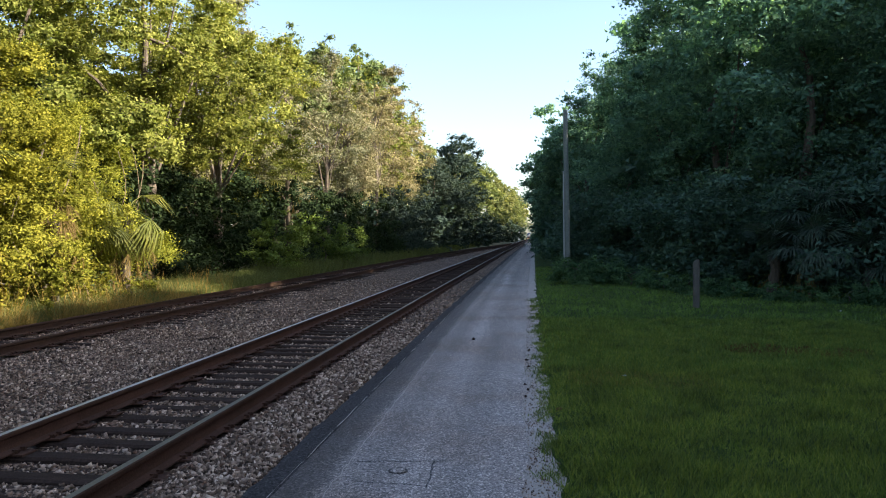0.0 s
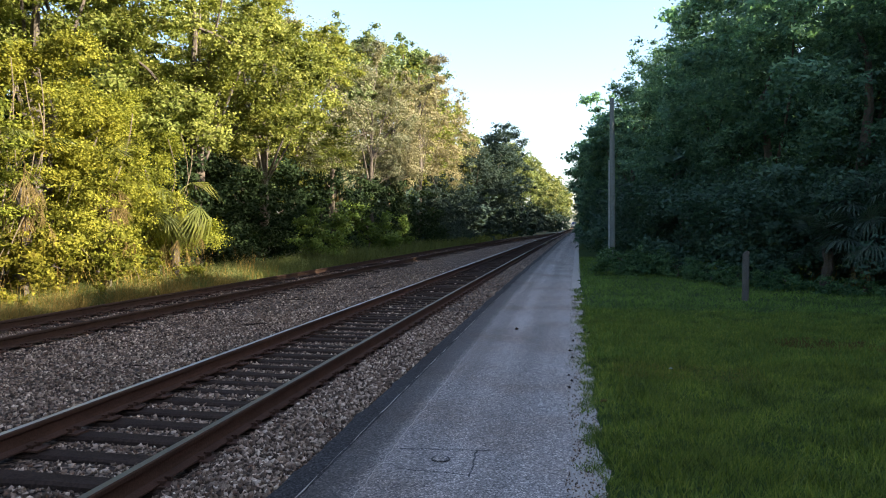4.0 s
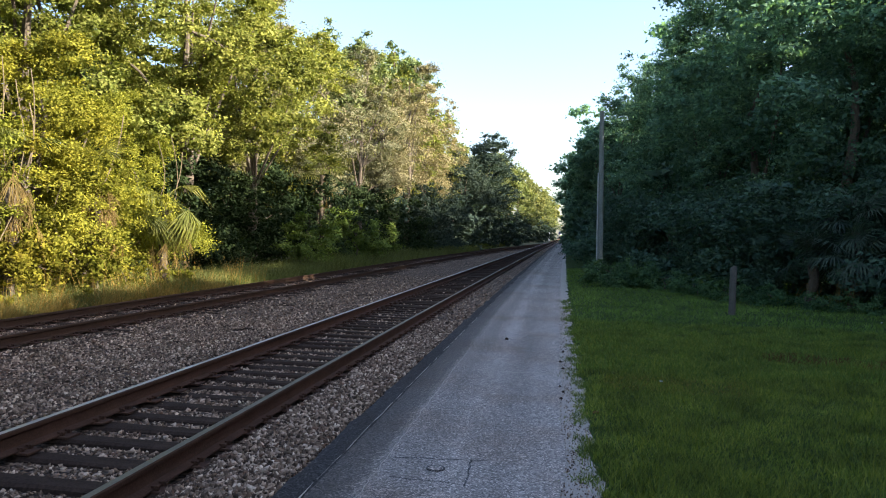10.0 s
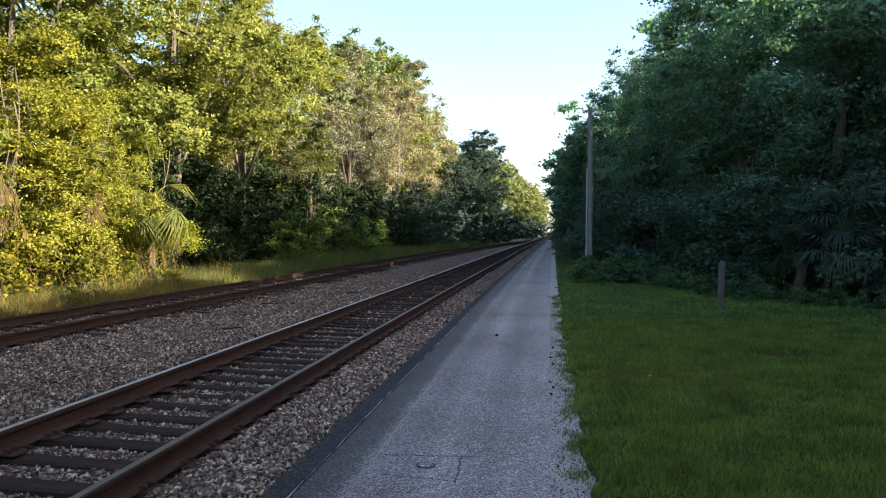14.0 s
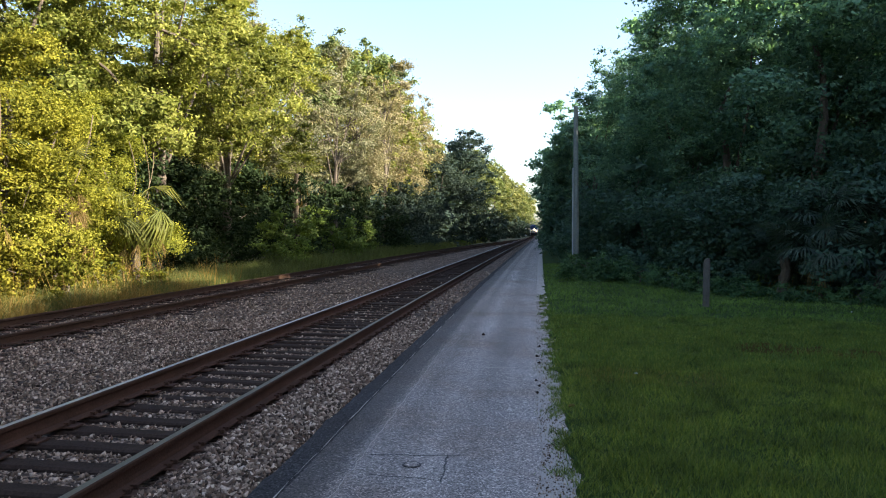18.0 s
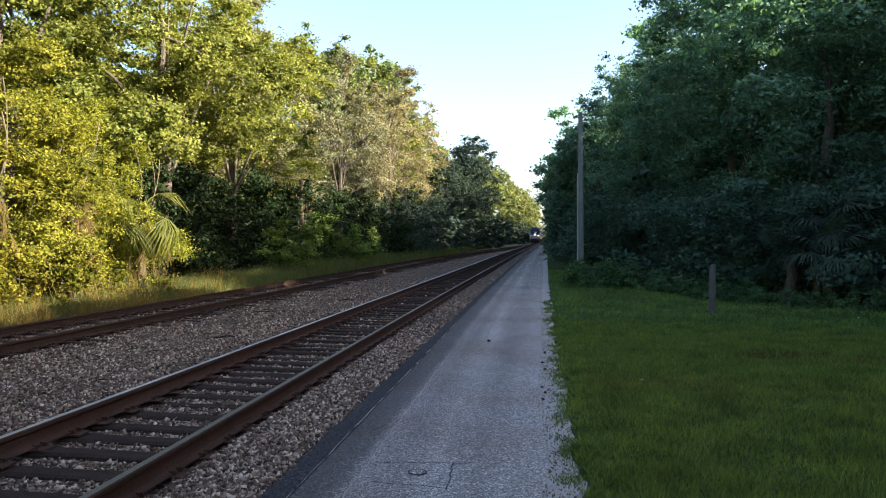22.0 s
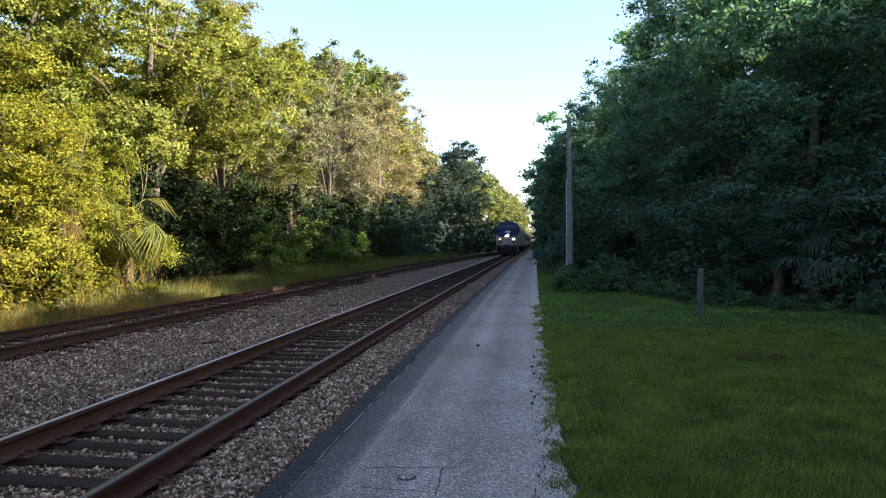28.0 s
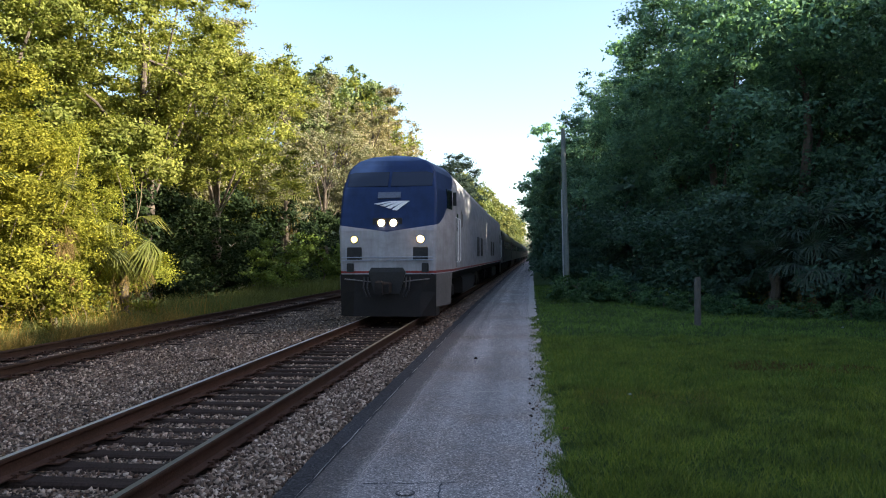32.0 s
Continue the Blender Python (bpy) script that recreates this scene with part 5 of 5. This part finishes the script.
MAT["steel"] = steel_material()
VEHICLES = []


def disc(g, x, y0, y1, z, r, sides=16, mat=0):
    g.tube([(x, y0, z), (x, y1, z)], [r, r], sides, mat)


def bogie(parent, y, wheelbase, r):
    """A two-axle truck: side frames with boxes and springs, axles and flanged wheels."""
    for s in (-1, 1):
        g = Geo()
        g.box(s * 1.0 - 0.08, s * 1.0 + 0.08, y - wheelbase / 2 - 0.45, y + wheelbase / 2 + 0.45, 0.55, 0.80, 0, None, 0.04)
        g.box(s * 1.02 - 0.10, s * 1.02 + 0.10, y - 0.5, y + 0.5, 0.38, 0.98, 0, None, 0.04)
        for k in (-1, 1):
            g.box(s * 1.04 - 0.12, s * 1.04 + 0.12, y + k * wheelbase / 2 - 0.18, y + k * wheelbase / 2 + 0.18, 0.36, 0.74, 0, None, 0.05)
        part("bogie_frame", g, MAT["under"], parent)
    for k in (-1, 1):
        for s in (-1, 1):
            g = Geo()
            c = y + k * wheelbase / 2
            g.tube([(s * 0.68, c, r), (s * 0.72, c, r), (s * 0.725, c, r), (s * 0.83, c, r), (s * 0.835, c, r)], [r + 0.025, r + 0.025, r, r, r * 0.8], 24)
            part("wheel", g, MAT["wheel"], parent)
        g = Geo()
        g.tube([(-0.68, c, r), (0.68, c, r)], [0.09, 0.09], 10)
        part("axle", g, MAT["wheel"], parent)


def slab(p, along, up, out, w, h, d, g=None, mat=0):
    """A thin plate centred at p on a sloping face."""
    g = g or Geo()
    p, a, u, o = Vector(p), Vector(along).normalized() * w / 2, Vector(up).normalized() * h / 2, Vector(out).normalized()
    k = len(g.v)
    for q in (o * 0.0 - o * d, o * d):
        for sa, su in ((-1, -1), (1, -1), (1, 1), (-1, 1)):
            g.v.append(tuple(p + a * sa + u * su + q))
    for f in ((3, 2, 1, 0), (4, 5, 6, 7), (0, 1, 5, 4), (1, 2, 6, 5), (2, 3, 7, 6), (3, 0, 4, 7)):
        g.face(tuple(k + i for i in f), mat)
    return g


LEVELS = [  # height, half width of the body, half width of the nose, set-back of the nose, end of the nose taper
    (1.22, 1.50, 1.30, 0.03, 2.7), (2.40, 1.52, 1.33, 0.0, 2.7), (3.40, 1.52, 1.31, 0.30, 2.75), (3.56, 1.51, 1.30, 0.36, 2.8), (4.06, 1.45, 1.22, 0.70, 2.9),
    (4.22, 1.38, 1.14, 0.80, 3.0), (4.38, 1.20, 0.96, 0.92, 3.1), (4.50, 0.84, 0.66, 1.05, 3.2), (4.56, 0.25, 0.2, 1.2, 3.3)]


def locomotive(back, turned, label, lamp, ditch):
    t = thing("locomotive", Matrix(), label, "locomotive", "locomotives of the train")
    g = Geo()
    rings = []
    for z, W, w, yf, yc in LEVELS:
        rings.append([(W, 20.9, z), (W, 12.0, z), (W, yc, z), (W * 0.4 + w * 0.6, yf + (yc - yf) * 0.42, z), (w, yf + 0.05, z), (w - 0.06, yf, z), (0, yf - 0.04, z),
                      (-w + 0.06, yf, z), (-w, yf + 0.05, z), (-W * 0.4 - w * 0.6, yf + (yc - yf) * 0.42, z), (-W, yc, z), (-W, 12.0, z), (-W, 20.9, z)])
    g.loft(rings, 0, True, True)
    body = part("body", g, MAT["livery"], t)
    slope_low = Vector((0, 0.30, 1.0)).normalized()      # up along the lower nose
    out_low = Vector((0, -1.0, 0.30)).normalized()
    slope_ws = Vector((0, 0.38, 0.52)).normalized()      # up along the windscreen
    out_ws = Vector((0, -0.52, 0.38)).normalized()
    for s in (-1, 1):
        g = slab((s * 0.61, 0.555 - 0.03, 3.82), (1, 0.05 * s, 0), slope_ws, out_ws, 1.14, 0.52, 0.02)
        part("windscreen", g, MAT["glass"], t, "dark raked windscreen pane")
        g = Geo()
        g.tube([(s * 0.30, 0.36, 3.56), (s * 0.42, 0.50, 3.80)], [0.012, 0.010], 6)
        part("wiper", g, MAT["black"], t)
        # side window of the cab, door, grab irons
        g = slab((s * 1.455, 2.05, 3.35), (s * 0.10, 1.0, 0), (0, 0, 1), (s, -0.10 * 1, 0), 0.7, 0.55, 0.025)
        part("cab_window", g, MAT["glass"], t)
        g = slab((s * 1.525, 3.75, 2.35), (0, 1, 0), (0, 0, 1), (s, 0, 0), 0.66, 2.0, 0.012)
        door = part("cab_door", g, MAT["livery"], t)
        g = slab((s * 1.54, 3.75, 2.75), (0, 1, 0), (0, 0, 1), (s, 0, 0), 0.40, 0.55, 0.012)
        part("door_window", g, MAT["glass"], door)
        for dy in (-0.42, 0.42):
            g = Geo()
            g.tube([(s * 1.53, 3.75 + dy, 1.5), (s * 1.60, 3.75 + dy, 1.55), (s * 1.60, 3.75 + dy, 2.85), (s * 1.53, 3.75 + dy, 2.9)], [0.016] * 4, 6)
            part("grab_iron", g, MAT["white"], t)
        # side openings: radiator grilles and dark windows
        for y0, w, z0, h in ((14.0, 1.2, 2.1, 0.85), (16.4, 1.2, 2.1, 0.85)):
            g = slab((s * 1.525, y0, z0), (0, 1, 0), (0, 0, 1), (s, 0, 0), w, h, 0.01)
            grille = part("grille", g, MAT["black"], t, "dark louvred side grille")
            for k in range(5):
                q = slab((s * 1.538, y0, z0 - h / 2 + h * (k + 0.5) / 5), (0, 1, 0), (0, 0.0, 1), (s, 0, 0), w * 0.94, 0.03, 0.012)
                part("slat", q, MAT["skirt"], grille)
        # logo on the side: plain slanted bars
        for k in range(3):
            g = slab((s * 1.53, 5.2 + 0.28 * k, 2.9), (0, 1, 0.0), (0, 0.35, 1), (s, 0, 0), 0.14, 0.7 - 0.12 * k, 0.006)
            part("side_mark", g, MAT["skirt"], t)
        # lower skirt beside the pilot
        g = Geo()
        g.loft([[(s * 1.30, 0.10, 0.35), (s * 1.50, 1.9, 0.30), (s * 1.44, 1.9, 0.30), (s * 1.24, 0.10, 0.35)], [(s * 1.32, 0.06, 1.22), (s * 1.51, 2.3, 1.22), (s * 1.45, 2.3, 1.22), (s * 1.26, 0.06, 1.22)]], 0, True, True)
        part("skirt", g, MAT["skirt"], t, "grimy grey side skirt")
        # ditch light over a black recess, step below
        g = Geo()
        disc(g, s * 0.90, -0.035, 0.10, 2.16, 0.115)
        rim = part("ditch_light_rim", g, MAT["skirt"], t)
        g = Geo()
        disc(g, s * 0.90, -0.05, 0.0, 2.16, 0.085)
        part("ditch_light", g, MAT["ditch_bright"] if s > 0 and lamp is MAT["lamp"] else ditch, rim)
        g = Geo()
        g.box(s * 0.90 - 0.20, s * 0.90 + 0.20, -0.045, 0.12, 1.60, 1.95, 0, None, 0.02)
        part("step_recess", g, MAT["black"], t)
        g = Geo()
        g.box(s * 1.02 - 0.09, s * 1.02 + 0.09, -0.05, 0.10, 1.28, 1.52, 0, None, 0.02)
        part("step", g, MAT["black"], t)
        g = Geo()
        g.tube([(s * 0.45, -0.12, 1.02), (s * 0.75, -0.14, 1.06), (s * 1.15, -0.12, 1.10)], [0.018] * 3, 6)
        part("uncoupling_lever", g, MAT["skirt"], t)
        # twin headlights
        g = Geo()
        disc(g, s * 0.165, 0.00, 0.12, 2.60, 0.145)
        rim = part("headlight_rim", g, MAT["black"], t)
        g = Geo()
        disc(g, s * 0.165, -0.012, 0.05, 2.60, 0.085)
        part("headlight", g, lamp, rim)
        # mirror
        g = Geo()
        g.box(s * 1.58 - 0.05, s * 1.58 + 0.05, 2.5, 2.56, 3.2, 3.6, 0, None, 0.01)
        part("mirror", g, MAT["black"], t)
    g = Geo()
    g.box(-0.40, 0.40, 0.02, 0.3, 2.46, 2.74, 0, None, 0.02)
    part("headlight_housing", g, MAT["black"], t)
    part("number_board", slab((0.02, 0.235, 3.36), (1, 0, 0), slope_low, out_low, 0.62, 0.17, 0.03), MAT["board"], t, "dim grey number board with a plain bar")
    # emblem: slanted white bars that narrow to a point
    for k in range(4):
        top, low = 3.20, 3.10 - 0.055 * k
        x0, x1 = -0.40 + 0.17 * k, 0.10 + 0.13 * k
        pts = [(x0, low + 0.03), (x0 + 0.13, low), (x1 + 0.10, top), (x1 - 0.05, top)]
        pts = [(px, 0.30 * (pz - 2.4) - 0.065, pz) for px, pz in pts]
        g = Geo()
        g.loft([pts, [(px, py - 0.012, pz) for px, py, pz in pts]], 0, True, True)
        part("emblem_bar", g, MAT["white"], t)
    for z in (1.60, 1.68):
        g = Geo()
        g.tube([(-1.25, -0.03, z), (-0.6, -0.07, z), (0.6, -0.07, z), (1.25, -0.03, z)], [0.014] * 4, 6)
        part("handrail", g, MAT["pale"], t)
    # pilot with plough, anticlimber and coupler
    g = Geo()
    g.loft([[(-1.30, 0.10, 0.10), (-0.9, -0.16, 0.10), (0.9, -0.16, 0.10), (1.30, 0.10, 0.10), (1.30, 0.8, 0.10), (-1.30, 0.8, 0.10)],
            [(-1.30, 0.06, 0.75), (-0.9, -0.06, 0.75), (0.9, -0.06, 0.75), (1.30, 0.06, 0.75), (1.30, 0.8, 0.75), (-1.30, 0.8, 0.75)],
            [(-1.30, 0.04, 1.22), (-0.9, -0.02, 1.22), (0.9, -0.02, 1.22), (1.30, 0.04, 1.22), (1.30, 0.8, 1.22), (-1.30, 0.8, 1.22)]], 0, True, True)
    part("pilot", g, MAT["under"], t, "black steel pilot plough")
    g = Geo()
    g.loft([[(-0.34, -0.10, 0.70), (0.34, -0.10, 0.70), (0.34, 0.3, 0.70), (-0.34, 0.3, 0.70)], [(-0.50, -0.12, 1.28), (0.50, -0.12, 1.28), (0.50, 0.3, 1.28), (-0.50, 0.3, 1.28)], [(-0.42, -0.10, 1.40), (0.42, -0.10, 1.40), (0.42, 0.3, 1.40), (-0.42, 0.3, 1.40)]], 0, True, True)
    part("drawgear_box", g, MAT["black"], t)
    g = Geo()
    g.box(-0.13, 0.13, -0.55, 0.1, 0.74, 1.02, 0, None, 0.05)
    g.box(-0.22, -0.02, -0.68, -0.40, 0.70, 1.06, 0, None, 0.05)
    part("coupler", g, MAT["under"], t)
    for x in (-0.62, -0.52, 0.52, 0.62):
        g = Geo()
        g.tube([(x, -0.08, 1.15), (x, -0.22, 0.85), (x * 0.85, -0.22, 0.62)], [0.025] * 3, 6)
        part("air_hose", g, MAT["black"], t)
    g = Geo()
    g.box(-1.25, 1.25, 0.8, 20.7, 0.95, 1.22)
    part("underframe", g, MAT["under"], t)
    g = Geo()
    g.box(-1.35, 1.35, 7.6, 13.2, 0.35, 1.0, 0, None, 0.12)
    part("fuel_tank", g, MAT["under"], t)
    # roof: horns, vents, rain strip
    g = Geo()
    g.tube([(0.25, 2.6, 4.60), (0.25, 2.2, 4.62)], [0.03, 0.07], 8)
    part("horn", g, MAT["skirt"], t)
    for y0 in (8.5, 12.0, 15.5):
        g = Geo()
        g.box(-0.8, 0.8, y0 - 1.1, y0 + 1.1, 4.38, 4.56, 0, None, 0.06)
        part("roof_hatch", g, MAT["under"], t)
    for s in (-1, 1):
        g = Geo()
        g.box(s * 1.43 - 0.02, s * 1.43 + 0.02, 3.3, 20.8, 4.05, 4.10)
        part("rain_strip", g, MAT["white"], t)
    bogie(t, 4.6, 2.74, 0.51)
    bogie(t, 16.6, 2.74, 0.51)
    VEHICLES.append((t, back, turned))


def coach():
    t = thing("passenger_coach", Matrix(), "weathered stainless-steel passenger coach of the train", "railway coach", "coaches of the train")
    prof = [(-1.46, 1.05), (-1.52, 1.25), (-1.53, 3.15), (-1.46, 3.55), (-1.25, 3.88), (-0.85, 4.08), (-0.4, 4.16), (0.4, 4.16), (0.85, 4.08), (1.25, 3.88), (1.46, 3.55), (1.53, 3.15), (1.52, 1.25), (1.46, 1.05)]
    g = Geo()
    g.loft([[(x * k, y, z) for x, z in prof] for y, k in ((0.30, 0.97), (0.45, 1.0), (25.45, 1.0), (25.6, 0.97))], 0, True, True)
    part("body", g, MAT["steel"], t)
    for s in (-1, 1):
        for k in range(11):
            y = 3.2 + k * 1.95
            frame_ = part("window_frame", slab((s * 1.535, y, 2.55), (0, 1, 0), (0, 0, 1), (s, 0, 0), 1.40, 0.75, 0.010), MAT["skirt"], t)
            part("pane", slab((s * 1.545, y, 2.55), (0, 1, 0), (0, 0, 1), (s, 0, 0), 1.26, 0.62, 0.008), MAT["glass"], frame_)
        part("door", slab((s * 1.535, 1.4, 2.2), (0, 1, 0), (0, 0, 1), (s, 0, 0), 0.8, 2.0, 0.010), MAT["skirt"], t)
    g = Geo()
    g.box(-0.65, 0.65, 0.0, 0.32, 1.1, 3.4, 0, None, 0.05)
    part("gangway", g, MAT["black"], t, "black rubber gangway diaphragm")
    g = Geo()
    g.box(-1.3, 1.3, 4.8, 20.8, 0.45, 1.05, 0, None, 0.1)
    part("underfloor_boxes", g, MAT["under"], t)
    bogie(t, 3.0, 2.59, 0.46)
    bogie(t, 22.8, 2.59, 0.46)
    return t


locomotive(0.0, False, "silver passenger locomotive with a dark blue nose and lit headlights", MAT["lamp"], MAT["ditch"])
locomotive(42.3, True, "second silver locomotive coupled back to back, lights off", MAT["pale"], MAT["pale"])
first_coach = coach()
for i in range(9):
    VEHICLES.append((first_coach if i == 0 else copy_thing(first_coach, Matrix()), 42.6 + 25.9 * i, False))


def motions():
    for ob, back, turned in VEHICLES:
        walk(ob, train_rows(back, turned))


motions()
